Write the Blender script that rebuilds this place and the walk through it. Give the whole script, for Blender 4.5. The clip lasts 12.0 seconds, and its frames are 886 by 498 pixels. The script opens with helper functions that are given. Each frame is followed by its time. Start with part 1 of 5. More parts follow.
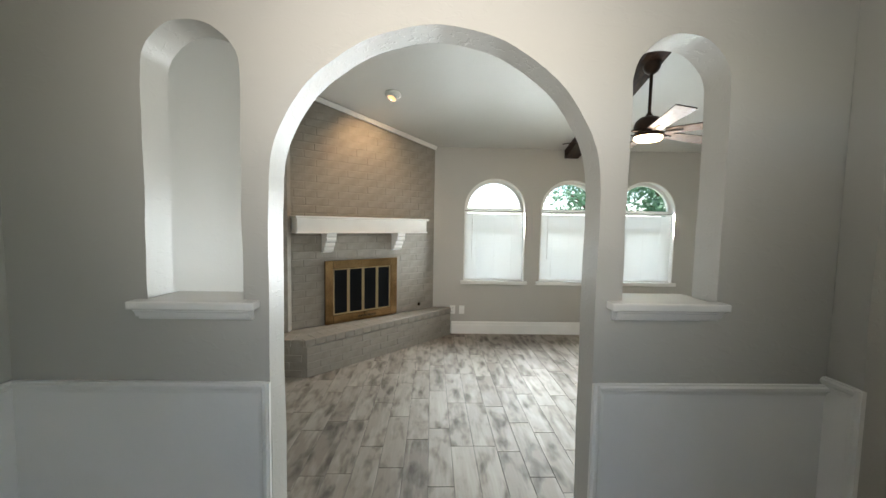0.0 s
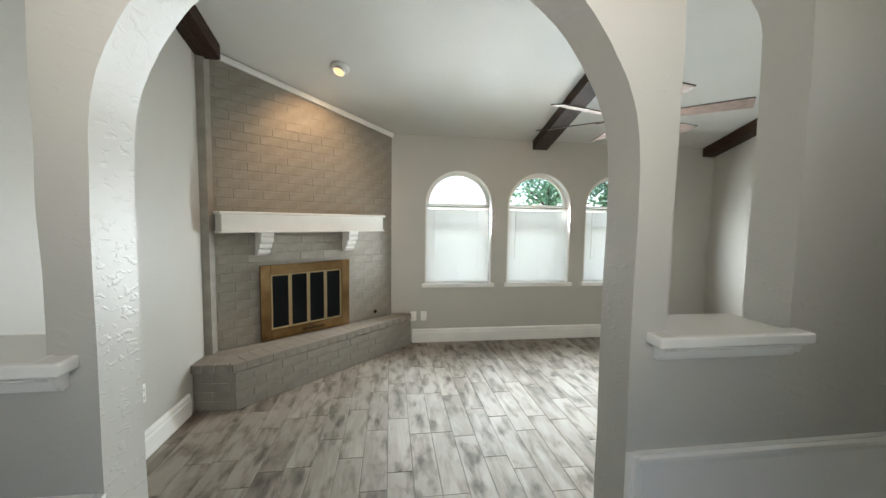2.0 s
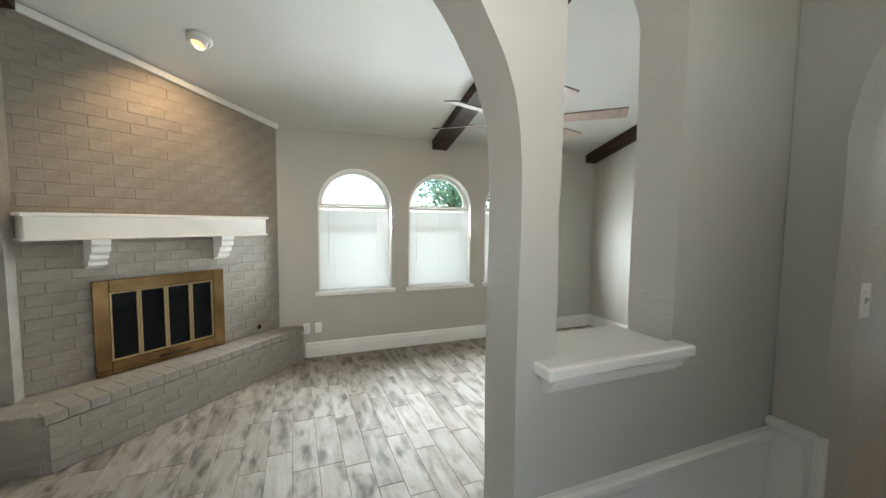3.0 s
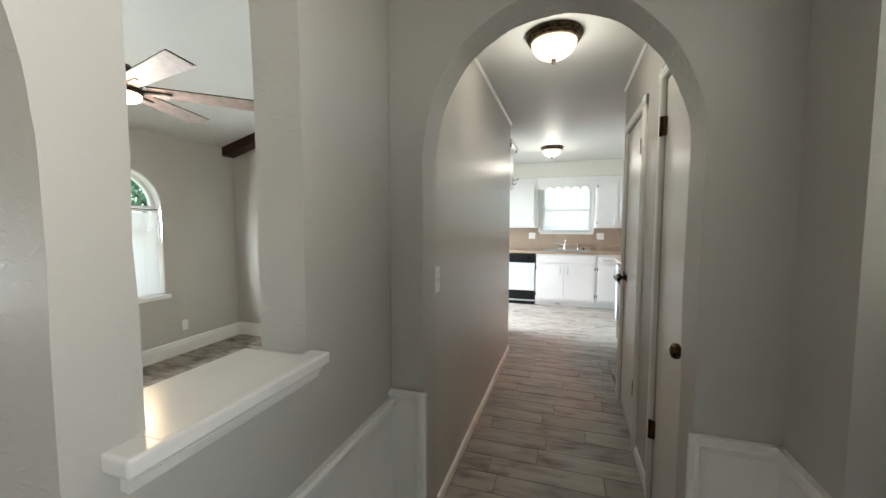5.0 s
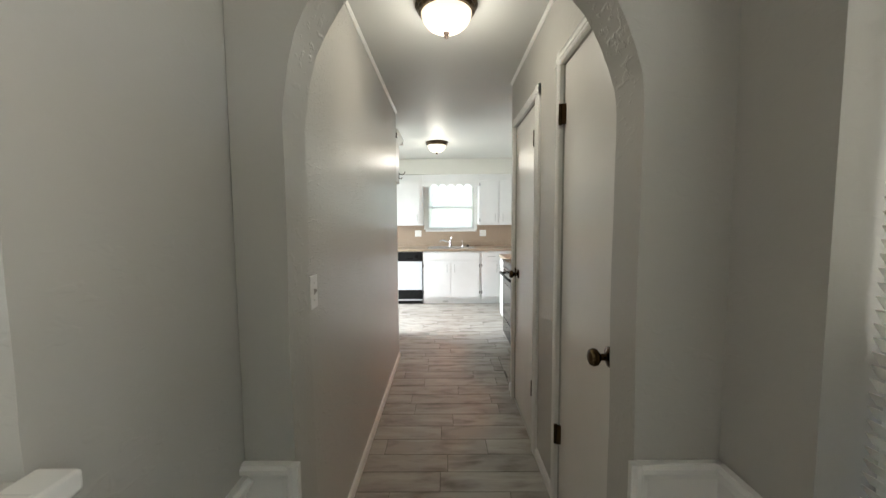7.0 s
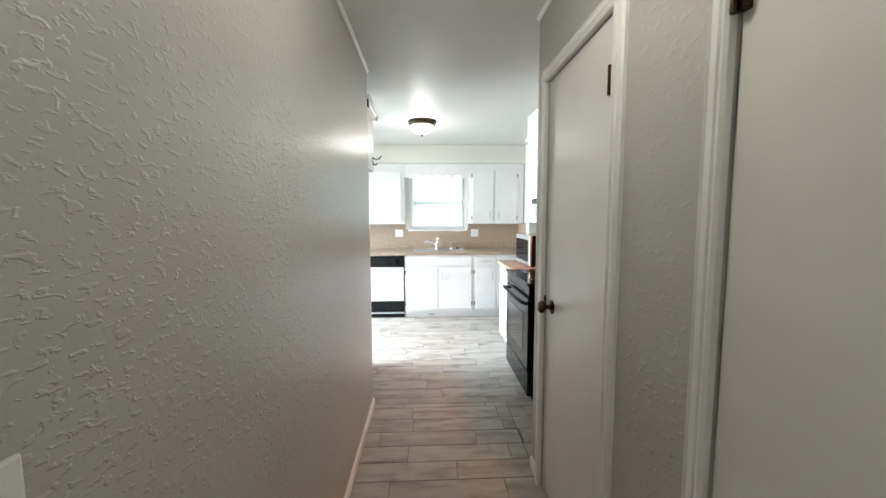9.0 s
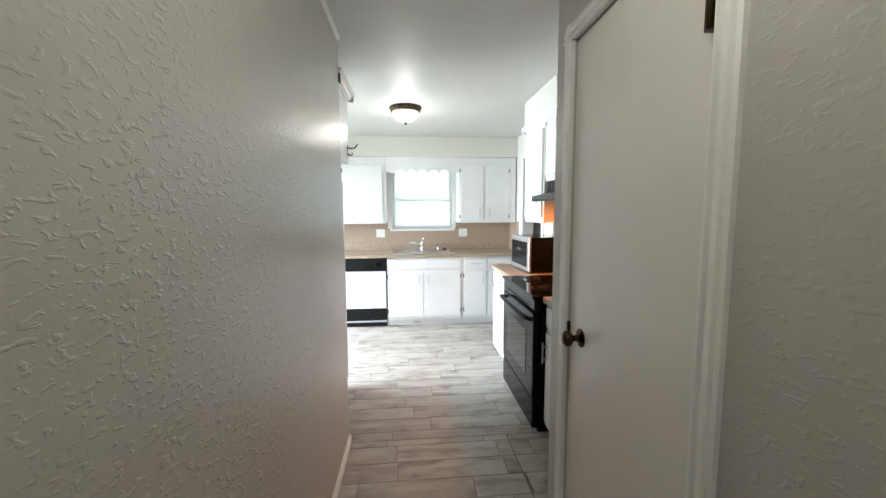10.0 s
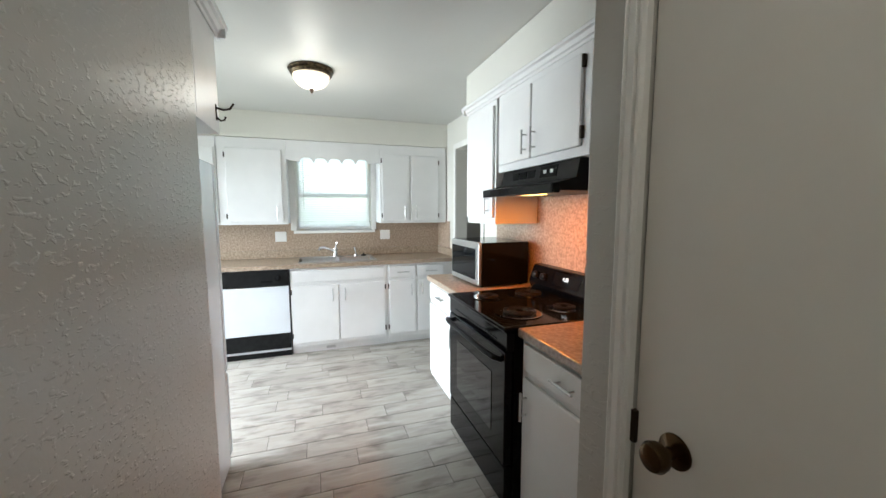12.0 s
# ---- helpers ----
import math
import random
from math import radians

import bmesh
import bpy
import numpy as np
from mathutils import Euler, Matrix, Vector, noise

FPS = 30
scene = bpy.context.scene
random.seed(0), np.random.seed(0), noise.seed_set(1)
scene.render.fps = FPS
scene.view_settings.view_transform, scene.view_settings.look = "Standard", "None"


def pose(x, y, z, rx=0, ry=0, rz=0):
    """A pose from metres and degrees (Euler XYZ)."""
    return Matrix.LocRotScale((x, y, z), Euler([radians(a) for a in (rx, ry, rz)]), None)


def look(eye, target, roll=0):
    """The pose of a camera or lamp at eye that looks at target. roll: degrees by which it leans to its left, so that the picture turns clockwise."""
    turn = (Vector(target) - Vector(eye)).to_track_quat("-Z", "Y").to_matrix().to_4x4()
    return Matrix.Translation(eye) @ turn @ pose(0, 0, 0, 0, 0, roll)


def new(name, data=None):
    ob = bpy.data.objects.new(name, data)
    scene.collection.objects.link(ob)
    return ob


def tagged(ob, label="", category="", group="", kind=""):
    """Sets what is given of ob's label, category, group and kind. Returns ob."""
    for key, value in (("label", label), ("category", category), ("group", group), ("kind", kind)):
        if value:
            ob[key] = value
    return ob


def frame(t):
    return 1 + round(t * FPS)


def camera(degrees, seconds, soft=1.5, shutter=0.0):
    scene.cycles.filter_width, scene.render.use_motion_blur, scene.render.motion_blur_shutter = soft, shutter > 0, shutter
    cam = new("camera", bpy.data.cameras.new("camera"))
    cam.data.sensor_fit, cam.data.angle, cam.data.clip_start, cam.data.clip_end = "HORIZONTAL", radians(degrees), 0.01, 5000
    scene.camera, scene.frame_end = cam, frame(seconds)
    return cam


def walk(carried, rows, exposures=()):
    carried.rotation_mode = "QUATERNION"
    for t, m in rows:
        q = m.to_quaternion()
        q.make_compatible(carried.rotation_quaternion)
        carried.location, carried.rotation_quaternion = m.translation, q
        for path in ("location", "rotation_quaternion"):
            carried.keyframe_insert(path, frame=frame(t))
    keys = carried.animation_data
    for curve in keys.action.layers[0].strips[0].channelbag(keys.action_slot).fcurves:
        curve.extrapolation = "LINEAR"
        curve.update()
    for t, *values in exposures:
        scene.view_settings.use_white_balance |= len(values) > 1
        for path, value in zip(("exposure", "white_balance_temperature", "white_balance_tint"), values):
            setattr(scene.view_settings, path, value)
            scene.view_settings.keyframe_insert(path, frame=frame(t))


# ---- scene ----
cam = camera(99.8, 12.0)
PATH = [
    (0, (0.381, 0.214, 1.354), (0.439, 2.208, 1.217), 1.0),
    (0.5, (0.368, 0.29, 1.346), (0.432, 2.284, 1.206), 1.1),
    (1, (0.342, 0.438, 1.349), (0.415, 2.432, 1.203), 1.1),
    (1.5, (0.336, 0.601, 1.36), (0.459, 2.591, 1.21), 1.1),
    (2, (0.392, 0.722, 1.348), (0.67, 2.697, 1.2), 0.8),
    (2.5, (0.48, 0.847, 1.36), (0.966, 2.782, 1.213), 0.8),
    (3, (0.562, 0.915, 1.369), (1.302, 2.768, 1.227), 0.6),
    (3.5, (0.634, 0.931, 1.381), (1.706, 2.614, 1.241), 0.5),
    (3.7, (0.659, 0.938, 1.384), (1.886, 2.512, 1.247), 0.5),
    (5.3, (0.73, 0.992, 1.382), (2.676, 1.431, 1.241), -0.2),
    (5.5, (0.739, 1.0, 1.381), (2.704, 1.342, 1.24), -0.3),
    (6, (0.768, 1.026, 1.378), (2.757, 1.173, 1.235), -0.3),
    (6.5, (0.842, 1.056, 1.372), (2.836, 1.108, 1.227), -0.3),
    (7, (1.041, 1.075, 1.367), (3.035, 1.088, 1.218), -0.4),
    (7.2, (1.137, 1.086, 1.383), (3.131, 1.078, 1.226), -0.2),
    (9, (2.015, 1.138, 1.412), (4.005, 1.052, 1.235), -0.2),
    (9.5, (2.242, 1.139, 1.428), (4.23, 1.006, 1.247), -0.2),
    (10, (2.472, 1.155, 1.432), (4.455, 0.979, 1.238), -0.3),
    (10.5, (2.703, 1.206, 1.45), (4.678, 0.964, 1.254), -0.2),
    (11, (2.9, 1.208, 1.435), (4.857, 0.845, 1.234), -0.3),
    (11.5, (3.088, 1.195, 1.437), (5.016, 0.701, 1.233), -0.1),
    (12, (3.239, 1.178, 1.437), (5.124, 0.542, 1.231), -0.1),
]
walk(cam, [(t, look(eye, target, roll)) for t, eye, target, roll in PATH],
     [(0, 1.76, 6200, 9), (1.0, 1.72, 6160, 8), (2.5, 1.82, 6160, 8), (3.7, 1.86, 6080, 8), (5.5, 2.1, 6300, 9), (7.2, 2.15, 6350, 9), (9.0, 2.4, 5980, 8), (10.0, 2.26, 5980, 8), (12, 1.83, 6060, 8)])

# ---- world and light ----
world = bpy.data.worlds.new("sky")
scene.world = world
world.use_nodes = True
wn = world.node_tree
sky = wn.nodes.new("ShaderNodeTexSky")
sky.sky_type, sky.sun_disc = "NISHITA", False
sky.sun_elevation, sky.sun_rotation = radians(52), radians(200)
wn.links.new(sky.outputs[0], wn.nodes["Background"].inputs[0])
wn.nodes["Background"].inputs[1].default_value = 0.15


def sun_lamp():
    d = bpy.data.lights.new("sun", "SUN")
    d.energy, d.angle, d.color = 5.0, radians(10), (1.0, 0.96, 0.9)
    ob = new("sun", d)
    ob.matrix_world = look((0, 0, 20), (2.0, 7.0, 0.0))


def area(name, eye, target, w, h, watts, color):
    d = bpy.data.lights.new(name, "AREA")
    d.shape, d.size, d.size_y, d.energy, d.color = "RECTANGLE", w, h, watts, color
    ob = new(name, d)
    ob.matrix_world = look(eye, target)
    return ob


def bulb(name, at, watts, color, radius):
    d = bpy.data.lights.new(name, "POINT")
    d.energy, d.color, d.shadow_soft_size = watts, color, radius
    ob = new(name, d)
    ob.location = at
    return ob


sun_lamp()
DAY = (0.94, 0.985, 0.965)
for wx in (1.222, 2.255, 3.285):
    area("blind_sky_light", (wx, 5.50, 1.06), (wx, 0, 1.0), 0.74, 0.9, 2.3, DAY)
    # Thin strips on the window linings, added to brighten the room's walls.
    area("jamb_fill_strip", (wx - 0.4084, 5.238, 1.10), (wx - 1.6, 2.0, 1.2), 0.012, 0.86, 9.5, DAY).data.spread = radians(130)
    area("jamb_fill_strip", (wx + 0.4084, 5.238, 1.10), (wx + 1.3, 2.0, 1.25), 0.012, 0.86, 8.5, DAY).data.spread = radians(140)
# Unseen fill high in the doorway, tilted up to brighten the upper arch wall.
area("entry_fill", (0.375, 0.10, 1.82), (0.40, 1.56, 2.25), 0.76, 0.42, 4.2, (1.0, 0.90, 0.81)).data.spread = radians(116)
area("front_window_light", (1.27, 0.235, 1.55), (1.27, 3.0, 1.4), 0.72, 0.8, 1.25, (1.0, 0.96, 0.90))
area("kitchen_window_light", (7.90, 0.97, 1.64), (0, 0.97, 1.3), 0.8, 0.8, 0.85, DAY)
area("patio_light", (6.3, 4.17, 1.25), (6.0, 1.7, 0.0), 1.75, 1.5, 40, (0.93, 0.97, 1.0)).data.spread = radians(115)
bulb("hall_bulb", (2.93, 1.06, 2.19), 1.7, (1.0, 0.93, 0.80), 0.09)
bulb("kitchen_bulb", (6.1, 1.18, 2.17), 1.5, (1.0, 0.93, 0.80), 0.09)

# ---- materials ----


def material(name, a, b=None, scale=6.0, rough=0.6, bump=0.0, bump_scale=60.0, metal=0.0, rough_var=0.0, stretch=(1, 1, 1), detail=4.0, bump_dist=0.003):
    m = bpy.data.materials.new(name)
    m.use_nodes = True
    t = m.node_tree
    p = t.nodes["Principled BSDF"]
    p.inputs["Roughness"].default_value, p.inputs["Metallic"].default_value = rough, metal
    co = t.nodes.new("ShaderNodeTexCoord")
    mp = t.nodes.new("ShaderNodeMapping")
    mp.inputs["Scale"].default_value = stretch
    t.links.new(co.outputs["Object"], mp.inputs[0])
    n = t.nodes.new("ShaderNodeTexNoise")
    n.inputs["Scale"].default_value, n.inputs["Detail"].default_value = scale, detail
    t.links.new(mp.outputs[0], n.inputs["Vector"])
    mix = t.nodes.new("ShaderNodeMix")
    mix.data_type = "RGBA"
    b = b or tuple(c * 0.93 for c in a)
    mix.inputs[6].default_value, mix.inputs[7].default_value = (*a, 1), (*b, 1)
    ramp = t.nodes.new("ShaderNodeMapRange")
    ramp.inputs[1].default_value, ramp.inputs[2].default_value = 0.35, 0.65
    t.links.new(n.outputs[0], ramp.inputs[0])
    t.links.new(ramp.outputs[0], mix.inputs[0])
    t.links.new(mix.outputs[2], p.inputs["Base Color"])
    if rough_var:
        rr = t.nodes.new("ShaderNodeMapRange")
        rr.inputs[3].default_value, rr.inputs[4].default_value = rough - rough_var, rough + rough_var
        t.links.new(n.outputs[0], rr.inputs[0])
        t.links.new(rr.outputs[0], p.inputs["Roughness"])
    if bump:
        f = t.nodes.new("ShaderNodeTexNoise")
        f.inputs["Scale"].default_value, f.inputs["Detail"].default_value = bump_scale, 3.0
        t.links.new(mp.outputs[0], f.inputs["Vector"])
        bp = t.nodes.new("ShaderNodeBump")
        bp.inputs["Strength"].default_value, bp.inputs["Distance"].default_value = bump, bump_dist
        t.links.new(f.outputs[0], bp.inputs["Height"])
        t.links.new(bp.outputs[0], p.inputs["Normal"])
    return m


def textured_paint(name, a, rough, strength, cell):
    """Satin wall paint over a trowelled knock-down texture: raised flat islands."""
    m = material(name, a, tuple(c * 0.95 for c in a), 1.2, rough, rough_var=0.03)
    t = m.node_tree
    p = t.nodes["Principled BSDF"]
    co = t.nodes.new("ShaderNodeTexCoord")
    warp = t.nodes.new("ShaderNodeTexNoise")
    warp.inputs["Scale"].default_value, warp.inputs["Detail"].default_value = cell, 2.0
    warp.inputs["Distortion"].default_value = 0.5
    sq = t.nodes.new("ShaderNodeMapping")
    sq.inputs["Scale"].default_value = (0.62, 0.62, 1.15)
    sq.inputs["Rotation"].default_value = (0.0, 0.45, 0.0)
    t.links.new(co.outputs["Object"], sq.inputs[0])
    t.links.new(sq.outputs[0], warp.inputs["Vector"])
    step = t.nodes.new("ShaderNodeMapRange")
    step.inputs[1].default_value, step.inputs[2].default_value = 0.54, 0.67
    step.interpolation_type = "SMOOTHSTEP"
    t.links.new(warp.outputs[0], step.inputs[0])
    big = t.nodes.new("ShaderNodeTexNoise")
    big.inputs["Scale"].default_value = 2.2
    t.links.new(co.outputs["Object"], big.inputs["Vector"])
    bm_ = t.nodes.new("ShaderNodeMapRange")
    bm_.inputs[1].default_value, bm_.inputs[2].default_value = 0.30, 0.70
    bm_.inputs[3].default_value = 0.25
    bm_.interpolation_type = "SMOOTHSTEP"
    t.links.new(big.outputs[0], bm_.inputs[0])
    mul = t.nodes.new("ShaderNodeMath")
    mul.operation = "MULTIPLY"
    t.links.new(step.outputs[0], mul.inputs[0])
    t.links.new(bm_.outputs[0], mul.inputs[1])
    fine = t.nodes.new("ShaderNodeTexNoise")
    fine.inputs["Scale"].default_value = 120
    t.links.new(co.outputs["Object"], fine.inputs["Vector"])
    fm = t.nodes.new("ShaderNodeMath")
    fm.operation, fm.inputs[1].default_value = "MULTIPLY", 0.12
    t.links.new(fine.outputs[0], fm.inputs[0])
    add = t.nodes.new("ShaderNodeMath")
    t.links.new(mul.outputs[0], add.inputs[0])
    t.links.new(fm.outputs[0], add.inputs[1])
    bp = t.nodes.new("ShaderNodeBump")
    bp.inputs["Strength"].default_value, bp.inputs["Distance"].default_value = strength, 0.004
    t.links.new(add.outputs[0], bp.inputs["Height"])
    t.links.new(bp.outputs[0], p.inputs["Normal"])
    return m


def plank_material(name, colors, smudges):
    """Wood-look porcelain: each plank its own shade, with stretched grain and darker smudges."""
    m = bpy.data.materials.new(name)
    m.use_nodes = True
    t = m.node_tree
    p = t.nodes["Principled BSDF"]
    info = t.nodes.new("ShaderNodeObjectInfo")
    co = t.nodes.new("ShaderNodeTexCoord")
    off = t.nodes.new("ShaderNodeVectorMath")
    off.operation = "SCALE"
    comb = t.nodes.new("ShaderNodeCombineXYZ")
    for i in range(3):
        t.links.new(info.outputs["Random"], comb.inputs[i])
    t.links.new(comb.outputs[0], off.inputs[0])
    off.inputs[3].default_value = 37.0
    add = t.nodes.new("ShaderNodeVectorMath")
    t.links.new(co.outputs["Object"], add.inputs[0])
    t.links.new(off.outputs[0], add.inputs[1])

    def noise_at(stretch, scale, detail, lo, hi, distort=0.0):
        mp = t.nodes.new("ShaderNodeMapping")
        mp.inputs["Scale"].default_value = stretch
        t.links.new(add.outputs[0], mp.inputs[0])
        n = t.nodes.new("ShaderNodeTexNoise")
        n.inputs["Scale"].default_value, n.inputs["Detail"].default_value, n.inputs["Distortion"].default_value = scale, detail, distort
        t.links.new(mp.outputs[0], n.inputs["Vector"])
        r = t.nodes.new("ShaderNodeMapRange")
        r.inputs[1].default_value, r.inputs[2].default_value = lo, hi
        t.links.new(n.outputs[0], r.inputs[0])
        return r.outputs[0]

    def mixed(a, b, f, blend="MIX"):
        x = t.nodes.new("ShaderNodeMix")
        x.data_type, x.blend_type = "RGBA", blend
        for sock, v in ((6, a), (7, b), (0, f)):
            if isinstance(v, tuple):
                x.inputs[sock].default_value = (*v, 1)
            elif isinstance(v, float):
                x.inputs[sock].default_value = v
            else:
                t.links.new(v, x.inputs[sock])
        return x.outputs[2]

    base = mixed(colors[0], colors[1], info.outputs["Random"])
    smudge = noise_at((4.4, 1.7, 1), 2.8, 6, *smudges, 0.3)
    base = mixed(base, colors[2], smudge)
    light = noise_at((7, 1.3, 1), 1.8, 4, 0.49, 0.72, 0.3)
    base = mixed(base, colors[3], light)
    grain = noise_at((90, 5, 1), 1.0, 4, 0.3, 0.75)
    base = mixed(base, tuple(c * 0.62 for c in colors[1]), mixed((0.0, 0.0, 0.0), (0.2, 0.2, 0.2), grain))
    t.links.new(base, p.inputs["Base Color"])
    rr = t.nodes.new("ShaderNodeMapRange")
    rr.inputs[3].default_value, rr.inputs[4].default_value = 0.52, 0.66
    t.links.new(smudge, rr.inputs[0])
    t.links.new(rr.outputs[0], p.inputs["Roughness"])
    bp = t.nodes.new("ShaderNodeBump")
    bp.inputs["Strength"].default_value, bp.inputs["Distance"].default_value = 0.25, 0.0012
    t.links.new(grain, bp.inputs["Height"])
    t.links.new(bp.outputs[0], p.inputs["Normal"])
    return m


def glow(name, color, strength):
    m = bpy.data.materials.new(name)
    m.use_nodes = True
    p = m.node_tree.nodes["Principled BSDF"]
    p.inputs["Base Color"].default_value = (*color, 1)
    p.inputs["Emission Color"].default_value = (*color, 1)
    p.inputs["Emission Strength"].default_value = strength
    return m


def glass(name, tint=(1, 1, 1), rough=0.0):
    m = bpy.data.materials.new(name)
    m.use_nodes = True
    p = m.node_tree.nodes["Principled BSDF"]
    p.inputs["Base Color"].default_value = (*tint, 1)
    p.inputs["Transmission Weight"].default_value, p.inputs["Roughness"].default_value, p.inputs["IOR"].default_value = 1.0, rough, 1.02
    return m


def slat_material(name, color, through_light):
    m = bpy.data.materials.new(name)
    m.use_nodes = True
    t = m.node_tree
    out, p = t.nodes["Material Output"], t.nodes["Principled BSDF"]
    p.inputs["Base Color"].default_value, p.inputs["Roughness"].default_value = (*color, 1), 0.45
    tr = t.nodes.new("ShaderNodeBsdfTranslucent")
    tr.inputs[0].default_value = (*color, 1)
    mx = t.nodes.new("ShaderNodeMixShader")
    mx.inputs[0].default_value = through_light
    t.links.new(p.outputs[0], mx.inputs[1])
    t.links.new(tr.outputs[0], mx.inputs[2])
    t.links.new(mx.outputs[0], out.inputs[0])
    return m


GREIGE = (0.475, 0.462, 0.425)
PAINT = textured_paint("greige_wall_paint", GREIGE, 0.5, 0.13, 34.0)
HALL_PAINT = textured_paint("knockdown_wall_paint", GREIGE, 0.325, 0.6, 72.0)
SOFT_TEXTURE = textured_paint("soft_knockdown_paint", GREIGE, 0.44, 0.3, 52.0)
KITCHEN_PAINT = textured_paint("cream_kitchen_paint", (0.70, 0.69, 0.63), 0.45, 0.2, 30.0)
CEILING = textured_paint("ceiling_paint", (0.62, 0.62, 0.59), 0.47, 0.10, 14.0)
TRIM = material("white_trim_paint", (0.80, 0.79, 0.76), (0.76, 0.75, 0.72), 5, 0.38, 0.08, 90)
SILL_PAINT = material("glossy_white_enamel", (0.78, 0.77, 0.74), (0.75, 0.74, 0.71), 5, 0.2, 0.05, 60)
WAINSCOT = material("white_wainscot_paint", (0.80, 0.785, 0.76), (0.76, 0.745, 0.72), 3, 0.42, 0.12, 70)
DOOR_PAINT = material("off_white_door_paint", (0.75, 0.73, 0.685), (0.71, 0.69, 0.645), 3, 0.32, 0.06, 80)
CABINET = material("white_cabinet_paint", (0.76, 0.76, 0.75), (0.72, 0.72, 0.71), 4, 0.36, 0.06, 70)
BRICK = material("taupe_painted_brick", (0.305, 0.278, 0.24), (0.245, 0.223, 0.193), 9, 0.62, 0.55, 45, bump_dist=0.006)
MORTAR = material("painted_mortar", (0.298, 0.273, 0.236), (0.243, 0.222, 0.193), 12, 0.8, 0.6, 60, bump_dist=0.006)
BRASS = material("brushed_brass", (0.40, 0.265, 0.13), (0.22, 0.135, 0.06), 5, 0.17, 0.0, 200, 1.0, 0.04)
PALE_BRASS = material("pale_brass", (0.60, 0.47, 0.27), None, 3, 0.28, metal=1.0)
BLACK_GLASS = material("smoked_black_glass", (0.006, 0.007, 0.008), None, 3, 0.06)
DARK_WOOD = material("dark_stained_beam", (0.046, 0.023, 0.012), (0.013, 0.006, 0.004), 3, 0.5, 0.4, 14, stretch=(14, 1, 14))
BLADE = material("weathered_blade_wood", (0.27, 0.205, 0.175), (0.17, 0.12, 0.10), 4, 0.58, 0.1, 30, stretch=(6, 6, 6))
BRONZE = material("dark_bronze", (0.022, 0.015, 0.012), (0.05, 0.03, 0.02), 8, 0.4, metal=0.7)
OLD_BRASS = material("aged_brass", (0.095, 0.062, 0.030), (0.045, 0.028, 0.015), 14, 0.2, metal=1.0)
ANTIQUE = material("antique_bronze_rim", (0.13, 0.095, 0.055), (0.03, 0.02, 0.012), 45, 0.35, 0.5, 70, 0.9)
STEEL = material("brushed_steel", (0.55, 0.55, 0.54), (0.47, 0.47, 0.46), 3, 0.38, metal=1.0, stretch=(1, 40, 1))
CHROME = material("chrome", (0.75, 0.75, 0.76), None, 3, 0.1, metal=1.0)
BLACK = material("black_enamel", (0.004, 0.004, 0.005), (0.006, 0.006, 0.006), 6, 0.08)
BLACK_MATTE = material("black_plastic", (0.009, 0.009, 0.009), (0.014, 0.014, 0.014), 20, 0.4)
DARK_WOOD.node_tree.nodes["Principled BSDF"].inputs["Specular IOR Level"].default_value = 0.2
for dark, gloss in ((BLACK, 0.13), (BLACK_MATTE, 0.1), (BLACK_GLASS, 0.1)):
    dark.node_tree.nodes["Principled BSDF"].inputs["Specular IOR Level"].default_value = gloss
OVEN_GLASS = material("oven_glass", (0.006, 0.006, 0.007), None, 3, 0.05)
PLATE = material("white_plastic", (0.82, 0.81, 0.78), None, 3, 0.35)
LAMINATE = material("speckled_tan_laminate", (0.44, 0.35, 0.26), (0.25, 0.185, 0.13), 55, 0.3, detail=6)
SPLASH = material("pebble_splash_tile", (0.46, 0.36, 0.27), (0.27, 0.195, 0.14), 60, 0.35, 0.3, 60, detail=3)
WHITE_APPLIANCE = material("white_appliance_enamel", (0.66, 0.69, 0.72), None, 3, 0.25)
SLATS = slat_material("white_mini_blind", (0.82, 0.83, 0.82), 0.45)
SHUT_SLATS = slat_material("white_shut_mini_blind", (0.82, 0.83, 0.82), 0.12)
FAUX_SLATS = slat_material("cream_faux_wood_slat", (0.80, 0.785, 0.73), 0.38)
PANE = glass("window_pane")
LAMP_GLASS = glow("frosted_lamp_glass", (1.0, 0.86, 0.62), 0.3)
FAN_GLOW = glow("fan_light_lens", (1.0, 0.74, 0.46), 2.5)
SPOT_GLOW = glow("recessed_lamp_face", (1.0, 0.60, 0.26), 0.42)
HOOD_GLOW = glow("hood_lamp_lens", (1.0, 0.60, 0.16), 2.0)
GROUT = material("dark_grout", (0.14, 0.125, 0.11), (0.10, 0.09, 0.08), 20, 0.85)
PLANK_LIVING = plank_material("grey_wood_plank_tile", ((0.335, 0.293, 0.246), (0.205, 0.173, 0.142), (0.085, 0.068, 0.053), (0.375, 0.333, 0.284)), (0.46, 0.68))
PLANK_HALL = plank_material("taupe_wood_plank_tile", ((0.405, 0.376, 0.332), (0.305, 0.28, 0.244), (0.17, 0.153, 0.13), (0.455, 0.43, 0.39)), (0.475, 0.73))
GRASS = material("lawn", (0.06, 0.11, 0.03), (0.10, 0.15, 0.05), 3, 0.9)
LEAF = slat_material("tree_leaves", (0.11, 0.20, 0.12), 0.45)
BARK = material("bark", (0.09, 0.065, 0.045), (0.05, 0.035, 0.025), 12, 0.9, 0.6, 20)
CONCRETE = material("porch_concrete", (0.42, 0.41, 0.39), (0.34, 0.33, 0.31), 4, 0.85, 0.2, 60)
SIDING = material("shade_wall_siding", (0.62, 0.60, 0.56), (0.56, 0.54, 0.5), 2, 0.7)

